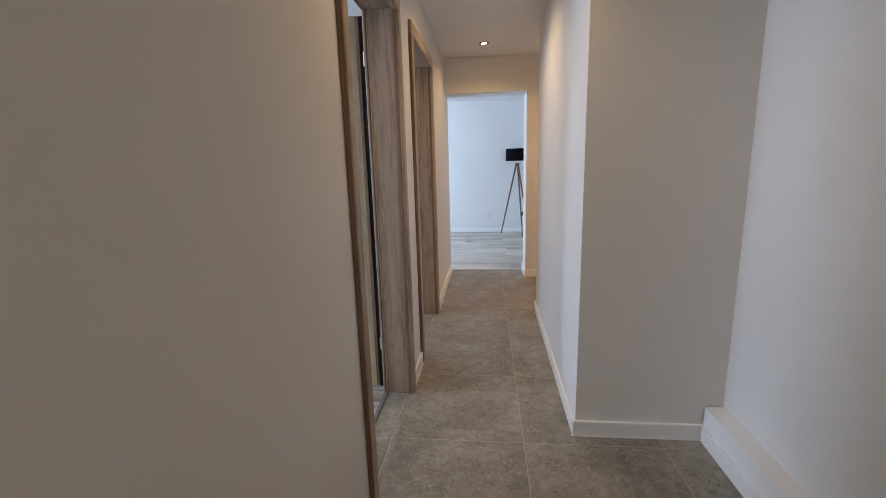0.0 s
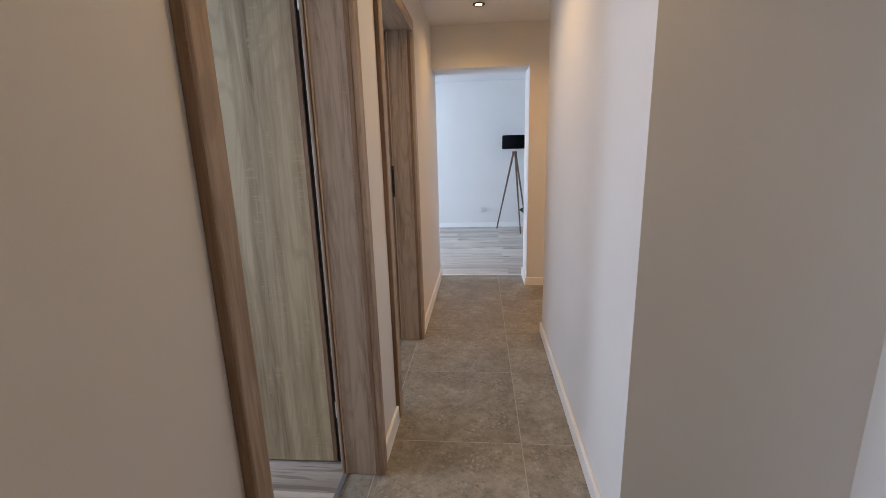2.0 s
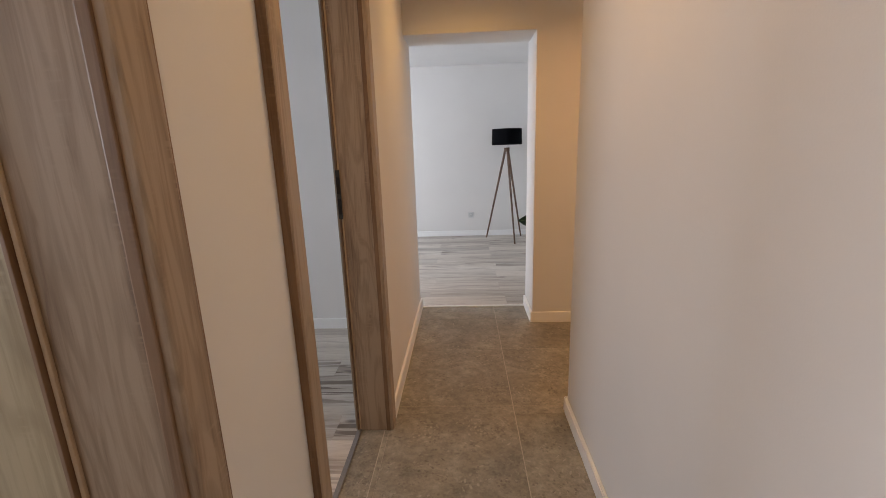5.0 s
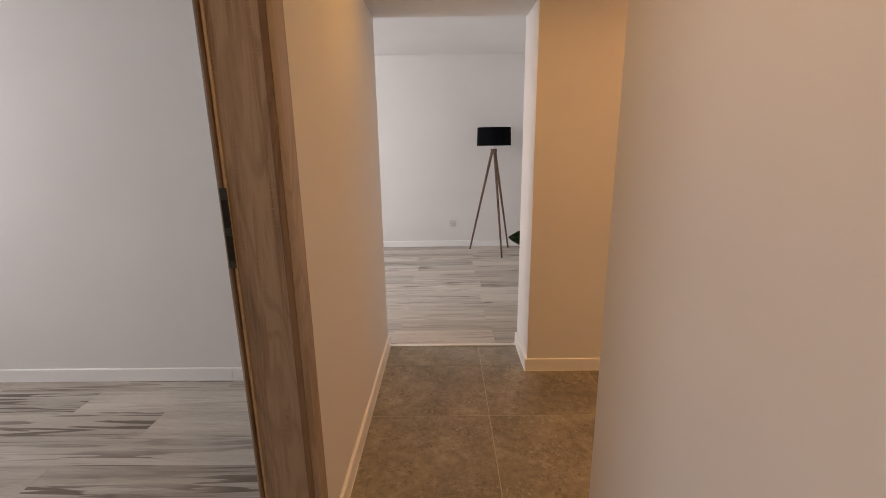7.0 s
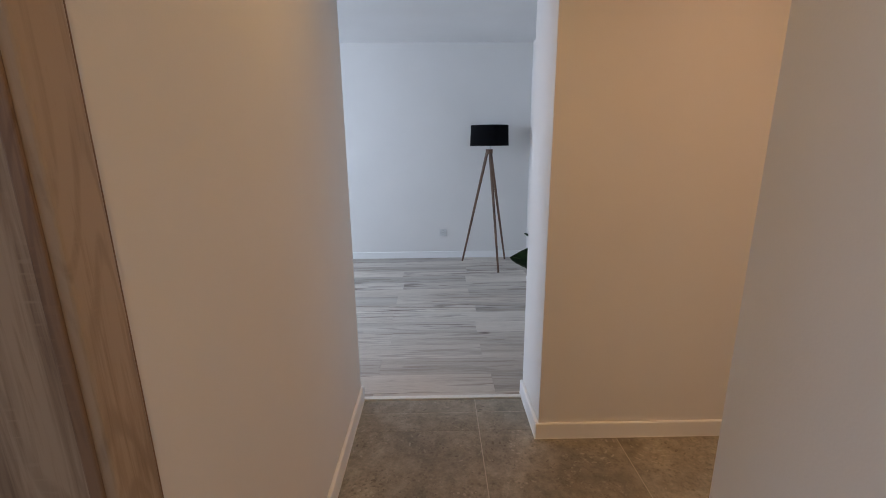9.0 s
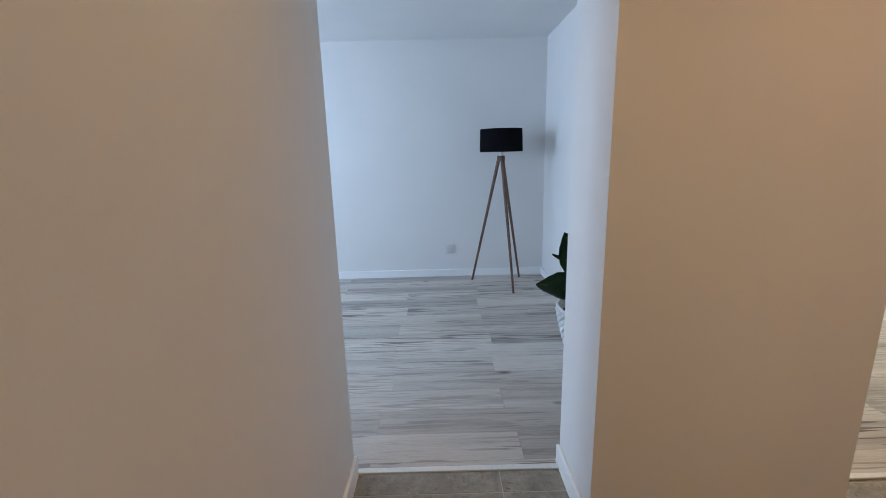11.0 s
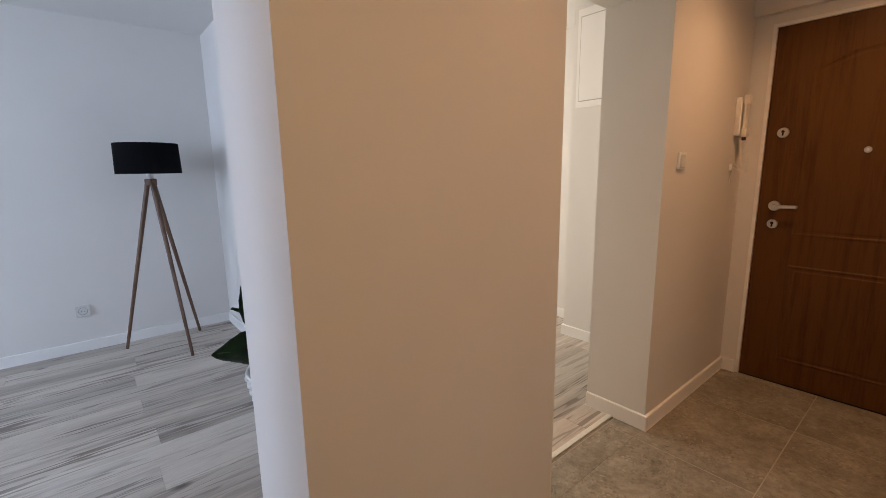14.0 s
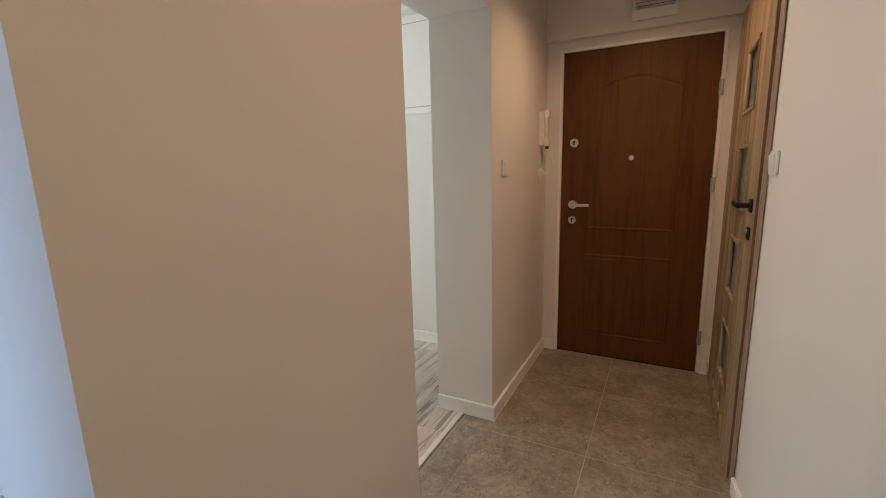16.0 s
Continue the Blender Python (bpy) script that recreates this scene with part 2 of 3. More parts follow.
bump(nt, b, relief, 0.3, 0.002)

# bleached laminate with dark streaks along the board
LAMINATE, nt, b = mat("bleached_laminate")
oi = node(nt, "ShaderNodeObjectInfo").outputs["Random"]
v = coords(nt, (0.07, 1, 1), 31.0)
broad = noise_tex(nt, v, 5, 4, 0.55, 0.8)
col = ramp(nt, broad, [(0.28, (0.335, 0.285, 0.24)), (0.45, (0.53, 0.47, 0.405)), (0.72, (0.69, 0.635, 0.565))])
st = noise_tex(nt, coords(nt, (0.05, 1, 1), 31.0), 27, 2, 0.4, 1.6)
where = noise_tex(nt, coords(nt, (0.35, 1.3, 1), 31.0), 3.0, 3, 0.6)
mask = node(nt, "ShaderNodeMath", {0: ramp(nt, st, [(0.53, (0, 0, 0)), (0.575, (1, 1, 1))]), 1: ramp(nt, where, [(0.38, (0.05, 0.05, 0.05)), (0.56, (1, 1, 1))])}, operation="MULTIPLY").outputs[0]
kind_ = node(nt, "ShaderNodeMath", {0: node(nt, "ShaderNodeMath", {0: oi, 1: 7.31}, operation="MULTIPLY").outputs[0]}, operation="FRACT").outputs[0]
streaky = node(nt, "ShaderNodeMapRange", {"Value": kind_, "From Min": 0.1, "From Max": 0.75, "To Min": 0.4, "To Max": 1.0}).outputs[0]
mask = node(nt, "ShaderNodeMath", {0: mask, 1: streaky}, operation="MULTIPLY").outputs[0]
fine_st = ramp(nt, noise_tex(nt, v, 95, 2, 0.5, 0.5), [(0.55, (0, 0, 0)), (0.7, (0.18, 0.18, 0.18))])
mask = node(nt, "ShaderNodeMath", {0: mask, 1: fine_st}, operation="MAXIMUM").outputs[0]
col = mix(nt, mask, col, (0.168, 0.124, 0.096))
knot = node(nt, "ShaderNodeTexVoronoi", {"Vector": coords(nt, (0.55, 1.2, 1), 31.0), "Scale": 3.2}).outputs["Distance"]
col = mix(nt, ramp(nt, knot, [(0.02, (0.85, 0.85, 0.85)), (0.085, (0, 0, 0))]), col, (0.12, 0.09, 0.07))
pores = noise_tex(nt, v, 240, 3, 0.7)
col = mix(nt, 0.25, col, ramp(nt, pores, [(0.3, (0.25, 0.25, 0.25)), (0.7, (0.75, 0.75, 0.75))]), "OVERLAY")
shade = node(nt, "ShaderNodeMapRange", {"Value": oi, "To Min": 0.74, "To Max": 1.06}).outputs[0]
col = mix(nt, 1.0, col, node(nt, "ShaderNodeCombineColor", {0: shade, 1: shade, 2: shade}).outputs[0], "MULTIPLY")
nt.links.new(col, b.inputs["Base Color"])
b.inputs["Roughness"].default_value = 0.42
bump(nt, b, pores, 0.12, 0.001)


# ---- mesh helpers ----
def bm_box(bm, x0, x1, y0, y1, z0, z1, bevel=0.0, segs=2):
    made = bmesh.ops.create_cube(bm, size=1)["verts"]
    for p in made:
        p.co = (x0 + (p.co.x + .5) * (x1 - x0), y0 + (p.co.y + .5) * (y1 - y0), z0 + (p.co.z + .5) * (z1 - z0))
    if bevel:
        es = list({e for p in made for e in p.link_edges})
        bmesh.ops.bevel(bm, geom=es, offset=bevel, segments=segs, affect="EDGES", profile=0.6)
    return bm


def one_box(*a, **k):
    return bm_box(bmesh.new(), *a, **k)


def part(name, bm, material, parent=None, label="", smooth=False):
    me = bpy.data.meshes.new(name)
    bmesh.ops.recalc_face_normals(bm, faces=bm.faces[:])
    bm.to_mesh(me)
    bm.free()
    me.materials.append(material)
    if smooth:
        for p in me.polygons:
            p.use_smooth = True
    ob = new(name, me)
    if parent:
        ob.parent = parent
        ob.matrix_parent_inverse = parent.matrix_basis.inverted()
    if label:
        ob["label"] = label
    return ob


def thing(name, label, category, at=(0, 0, 0), group="", kind=""):
    ob = new(name)
    ob.location = at
    ob.empty_display_size = 0.05
    return tagged(ob, label, category, group, kind)


def wall_boxes(name, boxes, material=WALL, label="plain white painted wall", category="wall", bevel=0.0):
    bm = bmesh.new()
    for bx in boxes:
        bm_box(bm, *bx)
    return tagged(part(name, bm, material), label, category, kind="structure")


def prism(bm, pts, z0, z1):
    lo = [bm.verts.new((x, y, z0)) for x, y in pts]
    hi = [bm.verts.new((x, y, z1)) for x, y in pts]
    bm.faces.new(lo[::-1])
    bm.faces.new(hi)
    for i in range(len(pts)):
        j = (i + 1) % len(pts)
        bm.faces.new((lo[i], lo[j], hi[j], hi[i]))
    return bm


def cyl(bm, a, b_, r0, r1, segs=16):
    a, b_ = Vector(a), Vector(b_)
    d = b_ - a
    m = Matrix.Translation((a + b_) / 2) @ d.to_track_quat("Z", "Y").to_matrix().to_4x4()
    bmesh.ops.create_cone(bm, cap_ends=True, segments=segs, radius1=r0, radius2=r1, depth=d.length, matrix=m)
    return bm


def lathe(bm, profile, segs=40, center=(0, 0)):
    rings = []
    for r, z in profile:
        rings.append([bm.verts.new((center[0] + r * math.cos(6.28318 * i / segs), center[1] + r * math.sin(6.28318 * i / segs), z)) for i in range(segs)])
    for k in range(len(rings) - 1):
        for i in range(segs):
            j = (i + 1) % segs
            bm.faces.new((rings[k][i], rings[k][j], rings[k + 1][j], rings[k + 1][i]))
    return bm


def tube(bm, pts, r, segs=8):
    """A round cord along points."""
    pts = [Vector(p) for p in pts]
    rings = []
    for i, p in enumerate(pts):
        d = (pts[min(i + 1, len(pts) - 1)] - pts[max(i - 1, 0)]).normalized()
        q = d.to_track_quat("Z", "Y")
        rings.append([bm.verts.new(p + q @ Vector((r * math.cos(6.28318 * k / segs), r * math.sin(6.28318 * k / segs), 0))) for k in range(segs)])
    for i in range(len(rings) - 1):
        for k in range(segs):
            j = (k + 1) % segs
            bm.faces.new((rings[i][k], rings[i][j], rings[i + 1][j], rings[i + 1][k]))
    bm.faces.new(rings[0][::-1])
    bm.faces.new(rings[-1])
    return bm


# ---- structure ----
H = 2.40
LW, RW, RW0 = 0.0, 0.875, 0.862   # corridor walls; the right one is skewed to fit the camera's view
PIER_Y, REAR_Y = 5.16, 5.49   # wall with the living-room opening
PIER_X0, PIER_X1 = 0.882, 1.765
NORTH_Y = 5.212
JAMB_X = 2.617
EAST_X = 3.67
D1, D2 = (1.718, 2.545), (3.008, 3.872)   # clear openings in the left wall
DOOR_H = 2.055
WT = 0.135

wall_boxes("wall_left", [
    (-WT, LW, -1.2, D1[0] - .025, 0, H), (-WT, LW, D1[1] + .025, D2[0] - .025, 0, H), (-WT, LW, D2[1] + .025, REAR_Y, 0, H),
    (-WT, LW, D1[0] - .025, D1[1] + .025, DOOR_H + .025, H), (-WT, LW, D2[0] - .025, D2[1] + .025, DOOR_H + .025, H)],
    label="white painted corridor wall with two door openings")
# opening added here only to let the back fill in
wall_boxes("wall_back", [(-WT, .3, -1.32, -1.2, 0, H), (1.3, 1.65, -1.32, -1.2, 0, H), (.3, 1.3, -1.32, -1.2, 0, .9), (.3, 1.3, -1.32, -1.2, 2.2, H)])
wall_boxes("wall_niche", [(1.525, 1.65, -1.2, 2.205, 0, H)])
bm = bmesh.new()
prism(bm, [(RW0, 2.205), (1.65, 2.205), (1.65, 2.32), (RW + .12, 2.32), (RW + .12, 3.89), (2.555, 4.01), (2.555, 4.135), (RW, 4.012)], 0, H)
prism(bm, [(2.555, 4.01), (3.625, 4.01), (3.625, 4.135), (2.555, 4.135)], DOOR_H + .025, H)
prism(bm, [(3.625, 4.01), (3.79, 4.01), (3.79, 4.135), (3.625, 4.135)], 0, H)
tagged(part("wall_right", bm, WALL), "white painted wall between corridor and hall", "wall", kind="structure")
wall_boxes("wall_pier", [
    (LW, PIER_X0, PIER_Y, REAR_Y, 2.04, H), (PIER_X0, PIER_X1, PIER_Y, REAR_Y + .045, 0, H),
    (PIER_X1, JAMB_X, NORTH_Y, REAR_Y + .045, 2.05, H)], label="white painted pier between two open doorways")
wall_boxes("wall_north", [(JAMB_X, 3.79, NORTH_Y, REAR_Y + .045, 0, H)])
wall_boxes("wall_east", [
    (EAST_X, 3.79, 4.135, 4.195, 0, H), (EAST_X, 3.79, 5.122, NORTH_Y, 0, H), (EAST_X, 3.79, 4.195, 5.122, 2.075, H),
    (EAST_X - .045, EAST_X, 4.135, NORTH_Y, 2.125, H)], label="white entrance wall with a boxed header over the door")
wall_boxes("wall_living_south", [(-3.4, -WT, 5.085, REAR_Y, 0, H)])
wall_boxes("wall_living_north", [(-3.52, 1.60, 8.44, 8.56, 0, H)])
wall_boxes("wall_living_east", [(1.484, 1.60, REAR_Y + .045, 8.44, 0, H)])
wall_boxes("wall_partition", [(-3.4, -WT, 2.755, 2.865, 0, H)])
wall_boxes("wall_room_south", [(-3.4, -WT, 0.5, 0.6, 0, H)])


def west_wall(name, y0, y1, w0, w1, z0, z1):
    wall_boxes(name, [(-3.52, -3.4, y0, w0, 0, H), (-3.52, -3.4, w1, y1, 0, H), (-3.52, -3.4, w0, w1, 0, z0), (-3.52, -3.4, w0, w1, z1, H)])


west_wall("wall_west_living", 5.085, 8.44, 5.9, 7.7, .9, 2.2)
west_wall("wall_west_two", 2.755, 5.085, 3.45, 4.75, .9, 2.2)
west_wall("wall_west_one", 0.5, 2.755, 1.35, 2.55, .9, 2.2)
wall_boxes("wall_kitchen_north", [(1.60, 1.9, 8.2, 8.32, 0, H), (3.3, 3.86, 8.2, 8.32, 0, H), (1.9, 3.3, 8.2, 8.32, 0, .95), (1.9, 3.3, 8.2, 8.32, 2.15, H)])
wall_boxes("wall_kitchen_east", [(3.74, 3.86, 6.24, 8.2, 0, H), (3.415, 3.86, 5.535, 6.24, 0, H)], label="white kitchen wall with a boxed-in shaft")
bm = bmesh.new()
bm_box(bm, -3.52, 3.86, -1.32, 8.56, H, H + .12)
tagged(part("ceiling", bm, CEIL), "flat white painted ceiling", "ceiling", kind="structure")
bm = bmesh.new()
bm_box(bm, -3.52, 3.86, -1.32, 8.56, -.14, -.02)
tagged(part("floor", bm, SUBFLOOR), "screed under tiles and laminate boards", "floor", kind="structure")

# ---- skirting ----
SK_H, SK_T = 0.079, 0.016


def skirting(x0, x1, y0, y1, h=SK_H):
    ob = part("baseboard", one_box(x0, x1, y0, y1, 0.0, h, bevel=0.0065, segs=3), TRIM)
    part("sealant", one_box(x0 - .003, x1 + .003, y0 - .003, y1 + .003, 0.0, .0035, bevel=.0012, segs=1), SEALANT, ob, "thin white sealant line")
    return tagged(ob, "low white painted skirting board along the wall", "baseboard", kind="structure")


skirting(LW, SK_T, -1.2, D1[0] - .068)
skirting(LW, SK_T, D1[1] + .068, D2[0] - .078)
skirting(LW, SK_T, D2[1] + .080, REAR_Y + .005)
skirting(RW0 - SK_T + .001, 1.44, 2.205 - SK_T, 2.205)
skirting(PIER_X0 - SK_T, PIER_X1 + SK_T, PIER_Y - SK_T, PIER_Y)
skirting(PIER_X0 - SK_T, PIER_X0, PIER_Y + .001, REAR_Y + .045)
skirting(PIER_X1, PIER_X1 + SK_T, PIER_Y + .001, REAR_Y + .045)
skirting(JAMB_X - SK_T, JAMB_X, NORTH_Y - SK_T, REAR_Y + .045)
skirting(JAMB_X + .001, EAST_X, NORTH_Y - SK_T, NORTH_Y)
skirting(EAST_X - SK_T, EAST_X, 5.125, NORTH_Y - SK_T)
skirting(EAST_X - SK_T, EAST_X, 4.155, 4.193, .088)
skirting(-3.4, 1.484 - SK_T, 8.44 - SK_T, 8.44)
skirting(1.484 - SK_T, 1.484, REAR_Y + .05, 8.44)
skirting(-3.4, -.86, 5.085 - SK_T, 5.085)
skirting(-.858, -WT - .02, 5.085 - SK_T, 5.085)
skirting(-3.4, -WT - .02, 2.755 - SK_T, 2.755)
skirting(3.415 - SK_T, 3.415, 5.54, 6.24 + SK_T)
skirting(3.415, 3.74, 6.24, 6.24 + SK_T)
skirting(3.74 - SK_T, 3.74, 6.24 + SK_T, 8.2)
skirting(1.60, 1.60 + SK_T, 5.54, 8.2)
for pts in ([(RW - SK_T, 4.012), (2.53, 4.133), (2.53, 4.133 + SK_T), (RW - SK_T, 4.012 + SK_T)],
            [(RW0 - SK_T, 2.205), (RW0, 2.205), (RW, 4.011), (RW - SK_T, 4.011)]):
    bm = prism(bmesh.new(), pts, 0, SK_H)
    bmesh.ops.bevel(bm, geom=bm.edges[:], offset=.005, segments=2, affect="EDGES")
    tagged(part("baseboard", bm, TRIM), "low white painted skirting board along the wall", "baseboard", kind="structure")

# boxed-in pipe along the niche wall
duct = thing("pipe_boxing", "low white boxed-in pipe casing along the niche wall", "pipe casing", (1.48, 0.5, 0))
part("casing", one_box(1.44, 1.525, -1.2, 2.199, 0, .17, bevel=.004), TRIM, duct)
part("skirting_strip", one_box(1.428, 1.44, -1.2, 2.186, 0, .078, bevel=.003), TRIM, duct)


# ---- door frames of the left wall ----
def side_frame(name, d, near=.065, far=.065, strike=False):
    """Adjustable oak-effect door frame lining an opening in the corridor's left wall."""
    y0, y1 = d
    f = thing(name, "oak-effect door frame with rounded architraves", "door frame", (-.07, (y0 + y1) / 2, 0), kind="structure")
    xi, xo = -.148, LW + .022
    for nm, a, c, top in (("jamb", y0 - .022, y0, DOOR_H), ("jamb", y1, y1 + .022, DOOR_H)):
        part(nm, one_box(xi, LW + .004, a, c, 0, top, bevel=.0015), OAK, f)
    part("head", one_box(xi, LW + .004, y0 - .022, y1 + .022, DOOR_H, DOOR_H + .022, bevel=.0015), OAK_Y, f)
    for a, c in ((y0 - near, y0 - .005), (y1 - .002, y1 + far)):
        av = part("architrave", one_box(LW, xo, a + (.004 if a < y0 - .01 else 0), c - (.004 if c > y1 + .01 else 0), 0, DOOR_H - .004, bevel=.007, segs=4), OAK, f)
        # strip on the outer return: its shade is painted as darker oak
        e0, e1 = (a, a + .005) if a < y0 - .01 else (c - .005, c)
        part("edge_band", one_box(LW, xo - .003, e0, e1, 0, DOOR_H - .004, bevel=.002), OAK_EDGE, av, "outer edge strip with shade put into its brown")
        part("architrave", one_box(xi - .014, xi, a, c, 0, DOOR_H - .004, bevel=.006, segs=3), OAK, f)
    part("head_architrave", one_box(LW, xo, y0 - near, y1 + far, DOOR_H - .004, DOOR_H + .068, bevel=.009, segs=4), OAK_Y, f)
    part("head_architrave", one_box(xi - .014, xi, y0 - near, y1 + far, DOOR_H - .004, DOOR_H + .068, bevel=.006, segs=3), OAK_Y, f)
    # rounded inner bead on the corridor edge, and the pale rubber seal in the rebate
    for y, s in ((y0, 1), (y1, -1)):
        part("bead", one_box(LW - .012, LW + .006, min(y, y + s * .006), max(y, y + s * .006), 0, DOOR_H - .006, bevel=.0025), OAK_EDGE, f)
        part("seal", one_box(xi + .006, xi + .013, min(y, y + s * .006), max(y, y + s * .006), 0, DOOR_H - .006, bevel=.002), SEAL, f, "pale rubber seal")
        part("rebate", one_box(xi - .002, xi + .004, min(y, y + s * .012), max(y, y + s * .012), 0, DOOR_H - .006, bevel=.001), OAK_EDGE, f)
    if strike:
        p = part("strike_plate", one_box(xi - .003, xi + .015, y1 - .0135, y1 - .0115, 1.03, 1.235, bevel=.0008), GUN, f, "steel strike plate with two black slots")
        part("slot", one_box(xi - .001, xi + .013, y1 - .0145, y1 - .0137, 1.135, 1.205), DARK, p)
        part("slot", one_box(xi - .001, xi + .013, y1 - .0145, y1 - .0137, 1.05, 1.115), DARK, p)
    return f


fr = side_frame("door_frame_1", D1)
# black block added; its colour holds the hinge gap's shade
part("gap_shade", one_box(-.1995, -.1628, 2.612, 2.651, 0, DOOR_H - .006), DARK, fr, "black block that paints the shade of the hinge gap")
side_frame("door_frame_2", D2, near=.073, far=.074, strike=True)


# ---- glazed oak-effect door leaves ----
def pane_frame(bm, x0, x1, z0, z1, w, y0, y1):
    """A mitred glazing bead with eased edges, round one pane."""
    e = .0025
    rings = []
    for d, y in ((0, y0 + e), (0, y1 - e), (e, y1), (w - 2 * e, y1), (w, y1 - 2 * e), (w, y0 + 2 * e), (w - 2 * e, y0), (e, y0)):
        rings.append([bm.verts.new(p) for p in ((x0 + d, y, z0 + d), (x1 - d, y, z0 + d), (x1 - d, y, z1 - d), (x0 + d, y, z1 - d))])
    for a, b_ in zip(rings, rings[1:] + rings[:1]):
        for i in range(4):
            j = (i + 1) % 4
            bm.faces.new((a[i], a[j], b_[j], b_[i]))
    return bm


def door_leaf(name, label, m, width, height, px0, px1, pane_zs, ph, handle_x, handle_z, lever_dir, vents=False):
    """A leaf that runs along local +x from the hinge; its seen face is at local y = 0.04."""
    top = thing(name, label, "door")
    T = 0.04
    bm = bmesh.new()
    bm_box(bm, 0, px0, 0, T, 0, height)
    bm_box(bm, px1, width, 0, T, 0, height)
    z = 0.0
    for pz in list(pane_zs) + [height]:
        if pz > z:
            bm_box(bm, px0, px1, 0, T, z, pz)
        z = pz + ph
    part("leaf", bm, OAK_LEAF, top)
    part("edge_band", one_box(-.016, -.0003, .001, T - .001, 0, height, bevel=.0008), OAK_EDGE, top, "darker brown edge band")
    part("edge_band", one_box(width + .0003, width + .003, .001, T - .001, 0, height, bevel=.0008), OAK_EDGE, top, "darker brown edge band")
    for pz in pane_zs:
        pn = part("pane", one_box(px0 + .001, px1 - .001, .017, .023, pz + .001, pz + ph - .001), FROST, top, "frosted glass pane")
        bm = bmesh.new()
        pane_frame(bm, px0 - .012, px1 + .012, pz - .012, pz + ph + .012, .022, T - .012, T + .006)
        part("pane_bead", bm, OAK_LEAF, top)
        bm = bmesh.new()
        pane_frame(bm, px0 - .012, px1 + .012, pz - .012, pz + ph + .012, .022, -.006, .012)
        part("pane_bead", bm, OAK_LEAF, top)
    for s, y in ((1, T), (-1, 0.0)):
        if vents:
            bm = one_box(handle_x - .026, handle_x + .026, min(y, y + s * .009), max(y, y + s * .009), handle_z - .026, handle_z + .026, bevel=.004)
            bm_box(bm, handle_x - .024, handle_x + .024, min(y, y + s * .008), max(y, y + s * .008), handle_z - .135, handle_z - .085, bevel=.004)
            hd = part("handle", bm, BLACK, top, "black lever handle on square roses")
        else:
            hd = part("handle", one_box(handle_x - .021, handle_x + .021, min(y, y + s * .009), max(y, y + s * .009), handle_z - .17, handle_z + .08, bevel=.004), BLACK, top, "black lever handle on a long plate")
        bm = bmesh.new()
        cyl(bm, (handle_x, y + s * .005, handle_z), (handle_x, y + s * .05, handle_z), .010, .009)
        bm_box(bm, min(handle_x - lever_dir * .012, handle_x + lever_dir * .125), max(handle_x - lever_dir * .012, handle_x + lever_dir * .125),
               min(y + s * .040, y + s * .055), max(y + s * .040, y + s * .055), handle_z - .011, handle_z + .011, bevel=.005)
        part("lever", bm, BLACK, hd)
        bm = bmesh.new()
        cyl(bm, (handle_x, y + s * .008, handle_z - .10), (handle_x, y + s * .016, handle_z - .10), .009, .008)
        part("cylinder", bm, STEEL, hd)
    if vents:
        for i in range(4):
            bm = bmesh.new()
            vx = width * .5 + (i - 1.5) * .13
            cyl(bm, (vx, T - .004, .105), (vx, T + .003, .105), .027, .023, 20)
            part("vent_ring", bm, BEECH, top, "pale wooden vent ring")
    top.matrix_world = m
    return top


room_door = door_leaf("room_door", "open oak-effect door with four small frosted panes", pose(-.216, 2.642, .013, 0, 0, 180.4), .85, 2.035,
                      .453, .667, [.264, .695, 1.128, 1.558], .276, .782, 1.125, -1)
bm = bmesh.new()
cyl(bm, (.782, .05, 1.025), (.782, .07, 1.025), .004, .004, 8)
bm_box(bm, .770, .794, .070, .072, 1.0, 1.035, bevel=.0008)
key = part("key", bm, CHROME, room_door, "small metal key")
key.matrix_parent_inverse = Matrix()
for z in (1.83, 0.30):
    bm = bmesh.new()
    cyl(bm, (-.162, 2.556, z - .035), (-.162, 2.556, z + .035), .0075, .0075, 14)
    bm_box(bm, -.158, -.145, 2.5435, 2.5448, z - .03, z + .03)
    hg = tagged(part("hinge", bm, CHROME), "small nickel door hinge on the frame", "hinge", "door hinges")

bath_door = door_leaf("bathroom_door", "closed oak-effect door with four small frosted panes", pose(3.568, 4.113, .012, 0, 0, 0) @ Matrix.Diagonal((-1, 1, 1, 1)), .955, 2.03,
                      .41, .69, [.262, .69, 1.118, 1.546], .27, .885, 1.15, -1, vents=True)
bf = thing("door_frame_3", "oak-effect door frame in the hall wall", "door frame", (3.09, 4.1, 0), kind="structure")
for a, c in ((2.538, 2.612), (3.566, 3.64)):
    part("architrave", one_box(a, c, 4.136, 4.143, 0, DOOR_H - .006, bevel=.005, segs=3), OAK, bf)
part("head_architrave", one_box(2.538, 3.64, 4.136, 4.143, DOOR_H - .006, DOOR_H + .066, bevel=.005, segs=3), OAK_X, bf)
part("jamb", one_box(2.557, 2.606, 4.01, 4.136, 0, DOOR_H), OAK, bf)
part("jamb", one_box(3.574, 3.623, 4.01, 4.136, 0, DOOR_H), OAK, bf)
part("backing", one_box(2.606, 3.574, 4.0, 4.01, 0, DOOR_H), OAK, bf)

# ---- entrance door ----
ed = thing("entrance_door", "closed dark walnut entrance door with an arched raised panel", "door", (3.7, 4.66, 0))
FX = 3.668
EY0, EY1, EZ0, EZ1 = 4.219, 5.10, .009, 2.052
part("leaf", one_box(FX, FX + .055, EY0, EY1, EZ0, EZ1, bevel=.003), WALNUT, ed)


